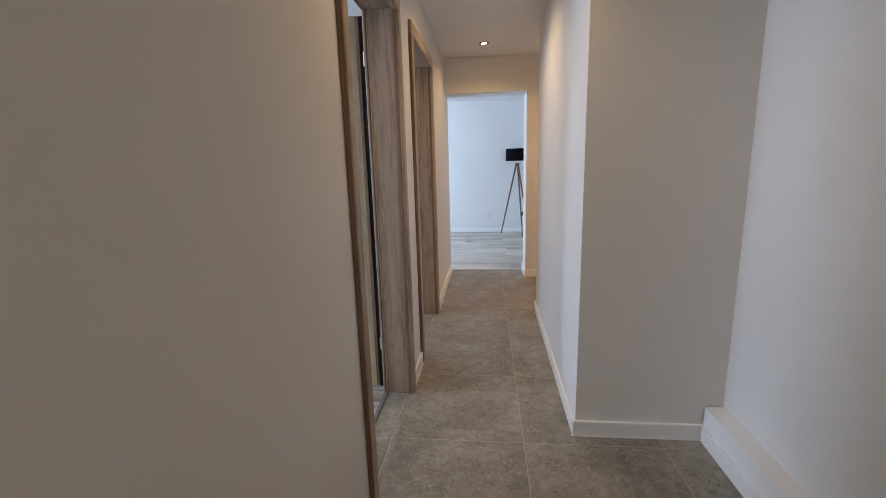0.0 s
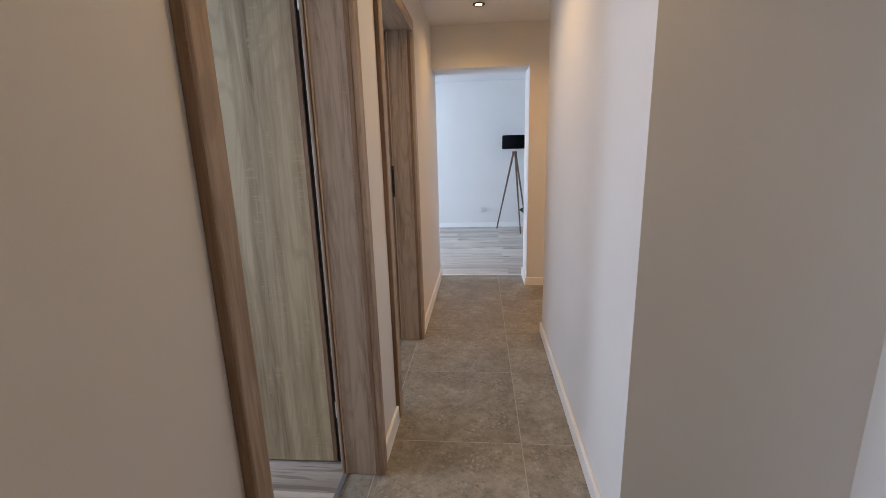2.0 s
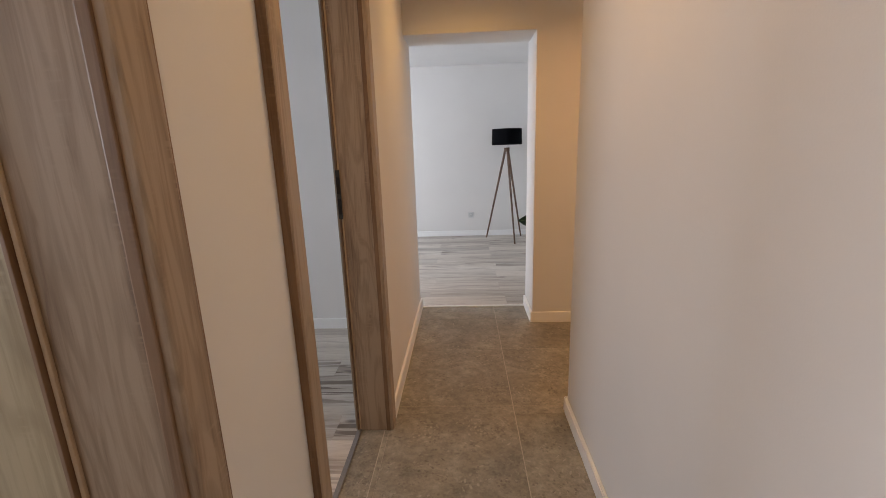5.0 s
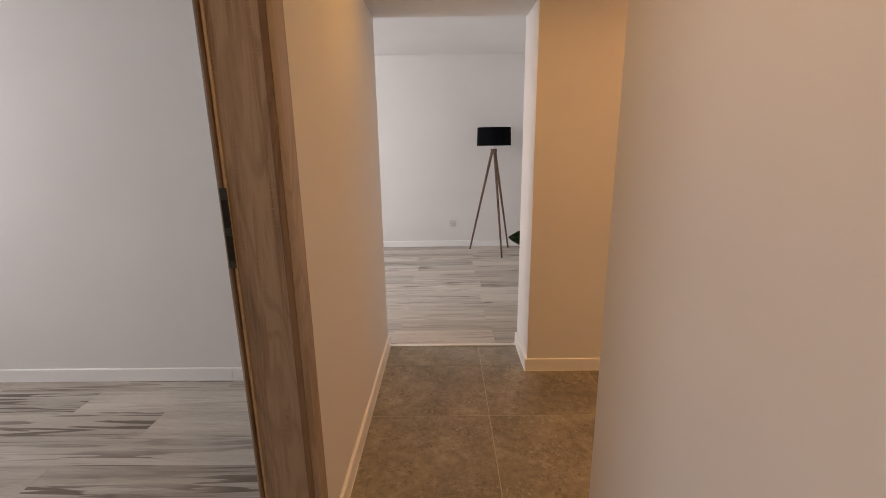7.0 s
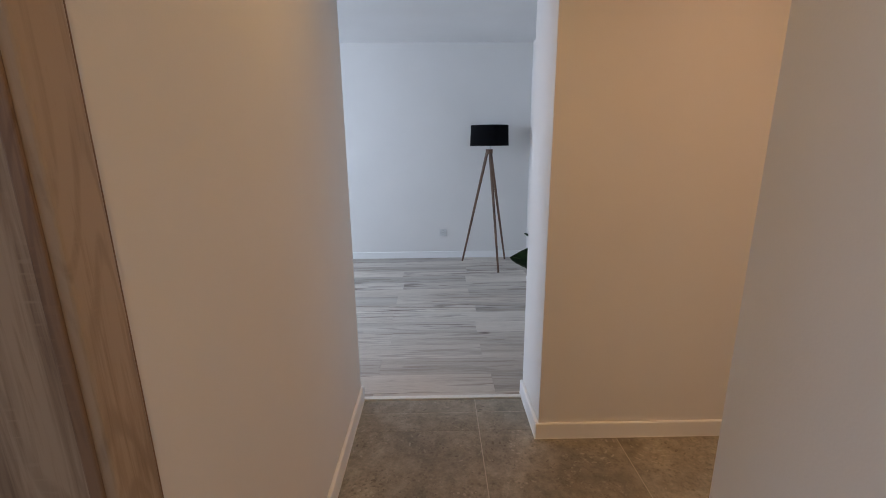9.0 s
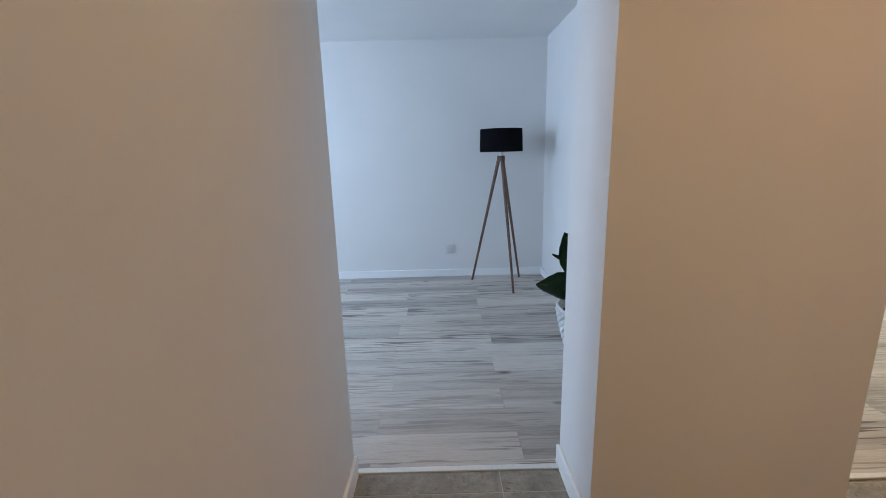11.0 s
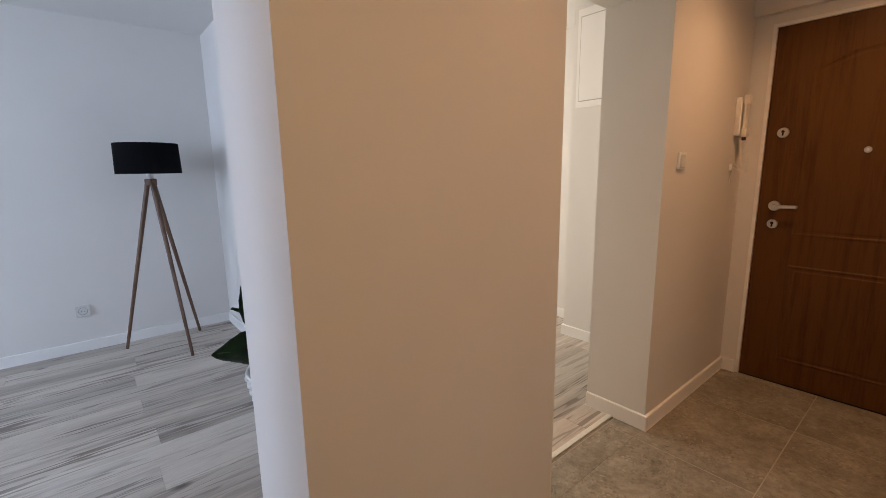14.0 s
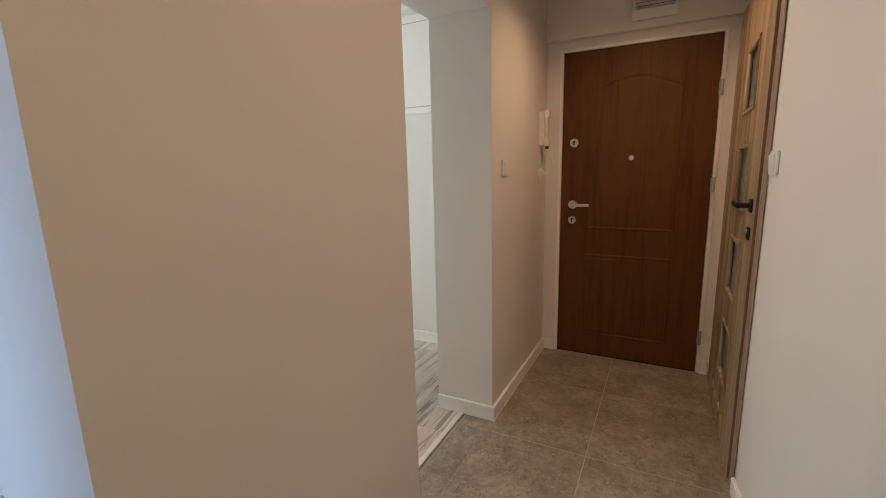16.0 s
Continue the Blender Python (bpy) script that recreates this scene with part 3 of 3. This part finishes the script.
def raised_panel(outline, depth=.0042, inset=.018):
    """A pressed moulding: a rounded rim that follows an outline on the door's face, with the field inside it."""
    bm = bmesh.new()
    c = Vector((sum(p[0] for p in outline) / len(outline), sum(p[1] for p in outline) / len(outline)))
    loops = []
    for k, x in ((0.0, 0.0), (0.35, .8), (0.65, .8), (1.0, 0.05), (1.6, .05), (2.0, .5)):
        loop = []
        for i, p in enumerate(outline):
            a, b_ = Vector(outline[i - 1]), Vector(outline[(i + 1) % len(outline)])
            n0 = (Vector(p) - a).normalized()
            n1 = (b_ - Vector(p)).normalized()
            nrm = Vector((-(n0 + n1).y, (n0 + n1).x))
            nrm = nrm.normalized() / max(.5, math.cos(n0.angle(n1, 0) / 2)) if nrm.length > 1e-6 else Vector((0, 0))
            q = Vector(p) + nrm * inset * k
            loop.append(bm.verts.new((FX - .0006 - depth * x, q.x, q.y)))
        loops.append(loop)
    for l0, l1 in zip(loops, loops[1:]):
        for i in range(len(outline)):
            j = (i + 1) % len(outline)
            bm.faces.new((l0[i], l0[j], l1[j], l1[i]))
    bm.faces.new(loops[-1])
    return bm


PY0, PY1 = 4.395, 4.925
arch = [(PY1 - (PY1 - PY0) * i / 16, 1.80 + .085 * math.sin(math.pi * i / 16)) for i in range(17)]
part("upper_panel", raised_panel([(PY0, .905), (PY1, .905)] + arch), WALNUT, ed)
part("lower_panel", raised_panel([(PY0, .155), (PY1, .155), (PY1, .735), (PY0, .735)]), WALNUT, ed)
for z, r, nm in ((1.482, .029, "lock_rosette"), (.966, .027, "lock_rosette")):
    bm = bmesh.new()
    cyl(bm, (FX + .001, 5.021, z), (FX - .010, 5.021, z), r, r * .9, 28)
    ro = part(nm, bm, CHROME, ed, "round nickel lock plate", smooth=False)
    bm = bmesh.new()
    cyl(bm, (FX - .009, 5.021, z + .006), (FX - .0125, 5.021, z + .006), .008, .008, 14)
    bm_box(bm, FX - .0125, FX - .009, 5.017, 5.025, z - .016, z + .004)
    part("keyhole", bm, DARK, ro)
bm = bmesh.new()
cyl(bm, (FX + .001, 5.021, 1.071), (FX - .012, 5.021, 1.071), .030, .027, 28)
hd = part("handle", bm, CHROME, ed, "nickel lever handle on a round rose")
bm = bmesh.new()
cyl(bm, (FX - .01, 5.021, 1.071), (FX - .058, 5.021, 1.071), .011, .011, 16)
bm_box(bm, FX - .066, FX - .046, 4.905, 5.032, 1.061, 1.081, bevel=.006, segs=3)
part("lever", bm, CHROME, hd)
bm = bmesh.new()
cyl(bm, (FX + .001, 4.664, 1.374), (FX - .008, 4.664, 1.374), .017, .014, 22)
pp = part("peephole", bm, CHROME, ed, "small round nickel peephole")
bm = bmesh.new()
cyl(bm, (FX - .0075, 4.664, 1.374), (FX - .0095, 4.664, 1.374), .007, .006, 14)
part("peephole_lens", bm, WHITE, pp)
for z in (1.754, 1.202, .239):
    bm = bmesh.new()
    cyl(bm, (FX - .008, 4.208, z - .045), (FX - .008, 4.208, z + .045), .009, .009, 14)
    bm_box(bm, FX - .004, FX - .001, 4.2125, 4.2235, z - .04, z + .04, bevel=.0008)
    part("hinge", bm, CHROME, ed, "nickel barrel hinge")
ef = thing("door_frame_4", "white painted steel frame of the entrance door", "door frame", (3.7, 4.66, 0), kind="structure")
part("jamb", one_box(EAST_X - .006, 3.78, 4.194, EY0 - .003, 0, 2.074, bevel=.002), TRIM, ef)
part("jamb", one_box(EAST_X - .006, 3.78, EY1 + .003, 5.123, 0, 2.074, bevel=.002), TRIM, ef)
part("head", one_box(EAST_X - .006, 3.78, EY0 - .003, EY1 + .003, EZ1 + .003, 2.074, bevel=.002), TRIM, ef)
part("sill", one_box(EAST_X + .002, 3.78, EY0 - .003, EY1 + .003, -.002, .006), DARK, ef)
part("backing", one_box(3.74, 3.78, EY0 - .003, EY1 + .003, .006, EZ1 + .003), DARK, ef)

# ventilation cover above the door, on the header
vc_ = thing("ventilation_cover", "white slatted ventilation cover above the entrance door", "vent cover", (3.62, 4.57, 2.3))
HX = EAST_X - .045
bm = bmesh.new()
pane = ((4.455, 4.70, 2.165, 2.222), (4.455, 4.70, 2.35, 2.375), (4.455, 4.475, 2.222, 2.35), (4.68, 4.70, 2.222, 2.35))
for y0, y1, z0, z1 in pane:
    bm_box(bm, HX - .032, HX, y0, y1, z0, z1, bevel=.003)
part("frame", bm, WHITE, vc_)
part("backing", one_box(HX - .006, HX - .001, 4.475, 4.68, 2.222, 2.35), DARK, vc_)
for i in range(6):
    z = 2.232 + i * .020
    bm = one_box(HX - .026, HX - .006, 4.475, 4.68, z - .002, z + .002)
    bmesh.ops.rotate(bm, verts=bm.verts[:], cent=(HX - .016, 4.57, z), matrix=Matrix.Rotation(radians(28), 3, "Y"))
    part("slat", bm, WHITE, vc_)


# ---- small wall fittings ----
def wall_switch(at, turn, label):
    """A rocker switch; its plate lies on a wall whose normal is local -y."""
    s = thing("light_switch", label, "light switch")
    part("plate", one_box(-.041, .041, -.010, 0, -.041, .041, bevel=.004, segs=3), WHITE, s)
    bm = one_box(-.029, .029, -.0145, -.0095, -.029, .029, bevel=.002)
    bmesh.ops.rotate(bm, verts=bm.verts[:], cent=(0, -.012, 0), matrix=Matrix.Rotation(radians(4), 3, "X"))
    part("rocker", bm, WHITE, s)
    s.matrix_world = pose(*at, 0, 0, turn)
    return s


wall_switch((2.795, NORTH_Y, 1.33), 0, "white rocker light switch beside the kitchen opening")
wall_switch((2.478, 4.1297, 1.325), 184.2, "white rocker light switch beside the bathroom door")

so = thing("wall_socket", "white single wall socket above the skirting", "socket", (.488, 8.44, .31))
part("plate", one_box(.447, .529, 8.426, 8.44, .269, .351, bevel=.004, segs=3), SOCKET_PLATE, so)
bm = bmesh.new()
lathe(bm, [(.028, 0), (.026, .0), (.022, -.004), (.0005, -.004)], 28)
bmesh.ops.rotate(bm, verts=bm.verts[:], cent=(0, 0, 0), matrix=Matrix.Rotation(radians(90), 3, "X"))
bmesh.ops.translate(bm, verts=bm.verts[:], vec=(.488, 8.4255, .31))
part("well", bm, SOCKET_SHADE, so)
for dx in (-.0095, .0095):
    bm = bmesh.new()
    cyl(bm, (.488 + dx, 8.4255, .31), (.488 + dx, 8.421, .31), .003, .003, 10)
    part("hole", bm, DARK, so)

IX = 3.52   # axis of the handset
ic = thing("intercom", "white wall intercom handset with a hanging cord", "intercom", (IX, NORTH_Y, 1.55))
part("base", one_box(IX - .038, IX + .038, NORTH_Y - .030, NORTH_Y, 1.470, 1.68, bevel=.006, segs=3), CREAM, ic)
bm = bmesh.new()
bm_box(bm, IX - .025, IX + .025, NORTH_Y - .050, NORTH_Y - .036, 1.50, 1.655, bevel=.006, segs=3)
bm_box(bm, IX - .028, IX + .028, NORTH_Y - .060, NORTH_Y - .031, 1.64, 1.692, bevel=.009, segs=3)
bm_box(bm, IX - .028, IX + .028, NORTH_Y - .060, NORTH_Y - .031, 1.462, 1.512, bevel=.009, segs=3)
part("handset", bm, CREAM, ic)
part("button", one_box(IX + .012, IX + .024, NORTH_Y - .0335, NORTH_Y - .029, 1.56, 1.60, bevel=.001), GUN, ic, "small dark call button")
pts = []
for i in range(121):
    q = i / 120
    z = 1.466 - .16 * math.sin(math.pi * q * .82) - .06 * q
    x = IX - .005 + .012 * math.sin(math.pi * q) - .028 * q
    y = NORTH_Y - .045 - .050 * math.sin(math.pi * q) + .034 * q
    pts.append((x + .0035 * math.cos(i * 1.6), y + .0035 * math.sin(i * 1.6), z))
part("cord", tube(bmesh.new(), pts, .0048, 6), CREAM, ic)
part("plug", one_box(IX - .014, IX + .006, NORTH_Y - .055, NORTH_Y - .035, 1.444, 1.464, bevel=.003), GUN, ic, "dark grey cord plug")
bm = bmesh.new()
bm_box(bm, IX - .052, IX - .018, NORTH_Y - .016, NORTH_Y, 1.275, 1.315, bevel=.003)
tube(bm, [(IX - .035, NORTH_Y - .006, 1.28), (IX - .034, NORTH_Y - .006, 1.24), (IX - .036, NORTH_Y - .005, 1.20)], .003, 6)
part("cable_clip", bm, CREAM, ic)

# access hatch of the kitchen shaft
ha = thing("access_hatch", "flat white access hatch set high in the shaft wall", "hatch", (3.41, 5.9, 2.0))
part("rim", one_box(3.4095, 3.4155, 5.62, 6.205, 1.728, 2.385, bevel=.001), TRIM, ha)
part("gap", one_box(3.4085, 3.4094, 5.64, 6.183, 1.770, 2.337), STEEL, ha)
part("door", one_box(3.404, 3.4086, 5.645, 6.178, 1.776, 2.331, bevel=.0015), TRIM, ha)


# ---- recessed ceiling spots ----
def ceiling_spot(x, y, watts, color=WARM):
    s = thing("ceiling_spot", "small round recessed ceiling spot, lit warm", "ceiling light", (x, y, H), "ceiling spots")
    bm = lathe(bmesh.new(), [(.047, H), (.047, H - .004), (.040, H - .008), (.033, H - .006), (.031, H + .012)], 32, (x, y))
    part("ring", bm, BRONZE, s, "dark bronze ring", smooth=True)
    bm = bmesh.new()
    cyl(bm, (x, y, H - .0005), (x, y, H - .002), .031, .031, 28)
    part("reflector", bm, GUN, s, "dark reflector plate")
    bm = bmesh.new()
    cyl(bm, (x, y, H - .0018), (x, y, H - .006), .027, .025, 24)
    part("lens", bm, LENS, s)
    la = bpy.data.lights.new("spot_beam", "SPOT")
    la.energy, la.color, la.spot_size, la.spot_blend, la.shadow_soft_size = watts, color, radians(150), 1.0, 0.03
    ob = new("spot_beam", la)
    ob.location = (x, y, H - .012)
    return s


HALL_WARM = (1.0, 0.56, 0.27)
for sx, sy, sw, sc in ((.432, 4.636, 17, WARM), (.432, 3.25, 22, WARM), (.432, 1.86, 15, WARM), (1.5, 4.52, 23, HALL_WARM), (2.95, 4.62, 46, HALL_WARM)):
    ceiling_spot(sx, sy, sw, sc)

# ---- floor lamp ----
fl = thing("floor_lamp", "tripod floor lamp with walnut legs and black drum shade", "floor lamp", (.99, 8.11, 0))
CX, CY = .985, 8.10
bm = lathe(bmesh.new(), [(.203, 1.312), (.197, 1.522), (.194, 1.522), (.200, 1.312), (.203, 1.312)], 56, (CX, CY))
part("shade", bm, SHADE, fl, "black cloth drum shade", smooth=False)
bm = bmesh.new()
for i in range(3):
    a = i * 2.0944
    cyl(bm, (CX, CY, 1.50), (CX + .195 * math.cos(a), CY + .195 * math.sin(a), 1.505), .002, .002, 6)
part("spider", bm, WHITE, fl)
bm = bmesh.new()
cyl(bm, (CX, CY, 1.262), (CX, CY, 1.36), .020, .018, 20)
part("socket", bm, WHITE, fl)
bm = bmesh.new()
bmesh.ops.create_uvsphere(bm, u_segments=20, v_segments=12, radius=.03, matrix=Matrix.Translation((CX, CY, 1.39)))
part("bulb", bm, WHITE, fl, smooth=True)
bm = lathe(bmesh.new(), [(.0005, 1.276), (.036, 1.276), (.038, 1.270), (.038, 1.232), (.034, 1.226), (.0005, 1.226)], 28, (CX, CY))
part("hub", bm, LEGWOOD, fl, "turned walnut hub")
for fx, fy in ((.709, 8.262), (1.063, 7.775), (1.213, 8.318)):
    d = (Vector((fx, fy, 0)) - Vector((CX, CY, 0))).normalized()
    bm = cyl(bmesh.new(), (CX + d.x * .022, CY + d.y * .022, 1.25), (fx, fy, 0.003), .0165, .0105, 16)
    part("leg", bm, LEGWOOD, fl)

# ---- plant in a basket on legs ----
PX, PY = 1.195, 6.06
pot = thing("planter", "white woven basket planter on thin white legs", "planter", (PX, PY, 0))
bm = bmesh.new()
N, ROWS = 44, 15
for r in range(ROWS):
    z0 = .262 + r * .0160
    rad = .125 + .065 * ((r + .5) / ROWS) ** .7
    for i in range(N):
        if (i + r) % 2:
            continue
        a0, a1 = 6.28318 * i / N, 6.28318 * (i + 1.35) / N
        pts = []
        for k in range(5):
            a = a0 + (a1 - a0) * k / 4
            rr = rad + .006 * math.sin(math.pi * k / 4)
            pts.append((PX + rr * math.cos(a), PY + rr * math.sin(a), z0))
        tube(bm, pts, .0078, 5)
part("weave", bm, BASKET, pot, "chunky white wicker weave")
bm = lathe(bmesh.new(), [(.0005, .255), (.118, .255), (.150, .34), (.182, .50), (.176, .50), (.145, .34), (.113, .262), (.0005, .262)], 44, (PX, PY))
part("liner", bm, BASKET, pot)
bm = bmesh.new()
for k in range(2):
    tube(bm, [(PX + .188 * math.cos(a * .1309 + k * .06), PY + .188 * math.sin(a * .1309 + k * .06), .500 + .004 * math.sin(a * 1.57 + k * 3.14)) for a in range(49)], .008, 6)
part("rim", bm, BASKET, pot)
part("soil", lathe(bmesh.new(), [(.0005, .462), (.168, .458)], 36, (PX, PY)), SOIL, pot)
for a in (225, 345, 105):
    c, s = math.cos(radians(a)), math.sin(radians(a))
    part("leg", cyl(bmesh.new(), (PX + .11 * c, PY + .11 * s, .27), (PX + .172 * c, PY + .172 * s, 0.003), .011, .008, 12), WHITE, pot, "thin white leg")

pl = thing("potted_plant", "broad-leaved dark green house plant in the basket", "plant", (PX, PY, .46))


def leaf_mesh(base, tip, width, sag, twist):
    base, tip = Vector(base), Vector(tip)
    d = tip - base
    side = d.cross(Vector((0, 0, 1))).normalized()
    side = Matrix.Rotation(twist, 3, d.normalized()) @ side
    up = side.cross(d).normalized()
    bm = bmesh.new()
    rows = []
    n = 12
    for i in range(n + 1):
        s = i / n
        w = width * (math.sin(math.pi * min(1, s ** .72)) ** .8) * (1 - .15 * s) * (1 + .05 * math.sin(s * 37)) + .0015
        c = base + d * s + up * sag * math.sin(math.pi * s)
        row = []
        for j in range(-3, 4):
            u = j / 3
            row.append(bm.verts.new(c + side * w * u + up * (abs(u) ** 1.5 * w * .28 + .006 * math.sin(9 * s + 3 * u))))
        rows.append(row)
    for r0, r1 in zip(rows, rows[1:]):
        for j in range(6):
            bm.faces.new((r0[j], r0[j + 1], r1[j + 1], r1[j]))
    bmesh.ops.solidify(bm, geom=bm.faces[:], thickness=.0012)
    vein = tube(bmesh.new(), [base + d * (i / 10) + up * (sag * math.sin(math.pi * i / 10) + .002) for i in range(10)], .0022, 6)
    return bm, vein


rng = random.Random(5)
leaves = [((.892, 6.105, .62), .09, .015, 1.25), ((1.0, 5.99, .92), .085, .02, 1.25), ((1.0, 6.2, .76), .06, .03, .9), ((1.04, 5.92, .70), .05, .02, 1.2)]
for i in range(9):
    a = rng.uniform(-1.9, 1.9)
    r = rng.uniform(.1, .22)
    leaves.append(((min(1.45, PX + .06 + r * math.cos(a)), PY + r * math.sin(a), rng.uniform(.66, .98)), rng.uniform(.06, .085), .03, rng.uniform(-.6, .6)))
for tip, w, sag, tw in leaves:
    t = Vector(tip)
    stem_top = Vector((PX, PY, .46)).lerp(t, .28) + Vector((0, 0, .07))
    bm, vein = leaf_mesh(stem_top, t, w, sag, tw)
    lf = part("leaf", bm, LEAF, pl, smooth=True)
    part("midrib", vein, VEIN, lf)
    part("stalk", tube(bmesh.new(), [(PX, PY, .455), Vector((PX, PY, .55)).lerp(stem_top, .5), stem_top], .0045, 7), VEIN, pl)


# ---- windows ----
def window_west(name, y0, y1, z0, z1):
    w = thing(name, "white framed window in the outer wall", "window", (-3.46, (y0 + y1) / 2, z0), kind="structure")
    xo, xi = -3.515, -3.465
    for a, c, e, g in ((y0, y1, z0, z0 + .07), (y0, y1, z1 - .07, z1), (y0, y0 + .07, z0 + .07, z1 - .07), (y1 - .07, y1, z0 + .07, z1 - .07), ((y0 + y1) / 2 - .05, (y0 + y1) / 2 + .05, z0 + .07, z1 - .07)):
        part("window_frame", one_box(xo, xi, a, c, e, g, bevel=.004), WHITE, w)
    for a, c in ((y0 + .07, (y0 + y1) / 2 - .05), ((y0 + y1) / 2 + .05, y1 - .07)):
        p = part("pane", one_box(-3.494, -3.488, a, c, z0 + .07, z1 - .07), GLASS, w)
        p.visible_shadow = False
    part("window_sill", one_box(-3.4, -3.24, y0 - .06, y1 + .06, z0 - .035, z0 - .003, bevel=.006), WHITE, w)


window_west("window_1", 5.9, 7.7, .9, 2.2)
window_west("window_2", 3.45, 4.75, .9, 2.2)
window_west("window_3", 1.35, 2.55, .9, 2.2)
# frame and pane added round the back fill; no window is known here
added_back = thing("added_window", "unseen white frame and pane added round the back fill light", "window", (.8, -1.28, .9), kind="structure")
for a, c, e, g in ((.3, 1.3, .9, .97), (.3, 1.3, 2.13, 2.2), (.3, .37, .97, 2.13), (1.23, 1.3, .97, 2.13)):
    part("window_frame", one_box(a, c, -1.315, -1.27, e, g, bevel=.004), WHITE, added_back)
p = part("pane", one_box(.37, 1.23, -1.296, -1.29, .97, 2.13), GLASS, added_back)
p.visible_shadow = False
w4 = thing("window_4", "white framed kitchen window", "window", (2.6, 8.26, .95), kind="structure")
for a, c, e, g in ((1.9, 3.3, .95, 1.02), (1.9, 3.3, 2.08, 2.15), (1.9, 1.97, 1.02, 2.08), (3.23, 3.3, 1.02, 2.08)):
    part("window_frame", one_box(a, c, 8.265, 8.315, e, g, bevel=.004), WHITE, w4)
p = part("pane", one_box(1.97, 3.23, 8.288, 8.294, 1.02, 2.08), GLASS, w4)
p.visible_shadow = False

# ---- floor coverings, piece by piece ----
floor_ob = bpy.data.objects["floor"]
mesh_cache = {}


def slab(name, x0, x1, y0, y1, top, thick, material, chamfer):
    w, l = round(x1 - x0, 3), round(y1 - y0, 3)
    if w < .006 or l < .006:
        return
    key_ = (name, w, l)
    if key_ not in mesh_cache:
        bm = bmesh.new()
        c = chamfer
        ring = [(-w / 2, -l / 2), (w / 2, -l / 2), (w / 2, l / 2), (-w / 2, l / 2)]
        inn = [(-w / 2 + c, -l / 2 + c), (w / 2 - c, -l / 2 + c), (w / 2 - c, l / 2 - c), (-w / 2 + c, l / 2 - c)]
        r0 = [bm.verts.new((*p, -thick)) for p in ring]
        r1 = [bm.verts.new((*p, -c)) for p in ring]
        r2 = [bm.verts.new((*p, 0)) for p in inn]
        for a, b_ in ((r0, r1), (r1, r2)):
            for i in range(4):
                j = (i + 1) % 4
                bm.faces.new((a[i], a[j], b_[j], b_[i]))
        bm.faces.new(r2)
        me = bpy.data.meshes.new(name)
        bm.to_mesh(me)
        bm.free()
        me.materials.append(material)
        mesh_cache[key_] = me
    ob = new(name, mesh_cache[key_])
    ob.location = ((x0 + x1) / 2, (y0 + y1) / 2, top)
    ob.parent = floor_ob
    return ob


GX, GY, SX, SY, J = .612, 2.125, .6345, .647, .0036
regions = [(-.140, -.0005, D1[0], D1[1]), (-.140, -.0005, D2[0], D2[1]), (0, 1.525, -1.2, 2.21), (0, RW, 2.21, 4.0), (0, EAST_X + .03, 4.0, 5.215), (0, PIER_X0, 5.215, REAR_Y), (PIER_X1, JAMB_X, 5.215, 5.385)]
for rx0, rx1, ry0, ry1 in regions:
    for i in range(-3, 7):
        for j in range(-7, 8):
            x0, x1 = GX + i * SX, GX + (i + 1) * SX
            y0, y1 = GY + j * SY, GY + (j + 1) * SY
            a, c = max(x0 + J / 2, rx0), min(x1 - J / 2, rx1)
            e, g = max(y0 + J / 2, ry0), min(y1 - J / 2, ry1)
            if c - a > .004 and g - e > .004:
                slab("tile", a, c, e, g, 0.0, .014, TILE, .0012)
for rx0, rx1, ry0, ry1 in regions:
    part("grout", one_box(rx0, rx1, ry0, ry1, -.0195, -.0010), GROUT, floor_ob)

PW, PL, PY_ROW, PX_JOINT = .194, 1.29, 7.286, .058
for name, x0, x1, y0, y1, sx in (("living", -3.4, 1.484, REAR_Y + .012, 8.44, PX_JOINT), ("two", -3.4, -.152, 2.865, 5.085, -.42), ("one", -3.4, -.152, .6, 2.755, -.55), ("kitchen", 1.60, 3.74, 5.395, 8.2, 2.4)):
    r0 = math.floor((y0 - PY_ROW) / PW)
    r1 = math.ceil((y1 - PY_ROW) / PW)
    for r in range(r0, r1):
        shift = (0, .645, .16, .86, .4)[r % 5] if name != "living" else (0.0, .645)[r % 2] + (.03 if r % 3 == 0 else 0)
        k0 = math.floor((x0 - sx - shift) / PL)
        for k in range(k0, k0 + 6):
            a = max(sx + shift + k * PL + .0004, x0)
            c = min(sx + shift + (k + 1) * PL - .0004, x1)
            e = max(PY_ROW + r * PW + .0004, y0)
            g = min(PY_ROW + (r + 1) * PW - .0004, y1)
            if c - a > .02 and g - e > .01:
                slab("plank", a, c, e, g, .002, .012, LAMINATE, .0003)


def strip(x0, x1, y0, y1, material=ALU, label="slim pale metal strip between tiles and laminate"):
    tagged(part("threshold_strip", one_box(x0, x1, y0, y1, -.002, .0075, bevel=.003), material), label, "threshold", kind="structure")


strip(LW + .014, PIER_X0 - .014, REAR_Y - .012, REAR_Y + .016)
strip(PIER_X1 + .014, JAMB_X - .014, 5.373, 5.400)
strip(-.155, -.133, D1[0] + .002, D1[1] - .002, DULL, "slim dull grey metal strip in a doorway")
strip(-.155, -.133, D2[0] + .002, D2[1] - .002, DULL, "slim dull grey metal strip in a doorway")
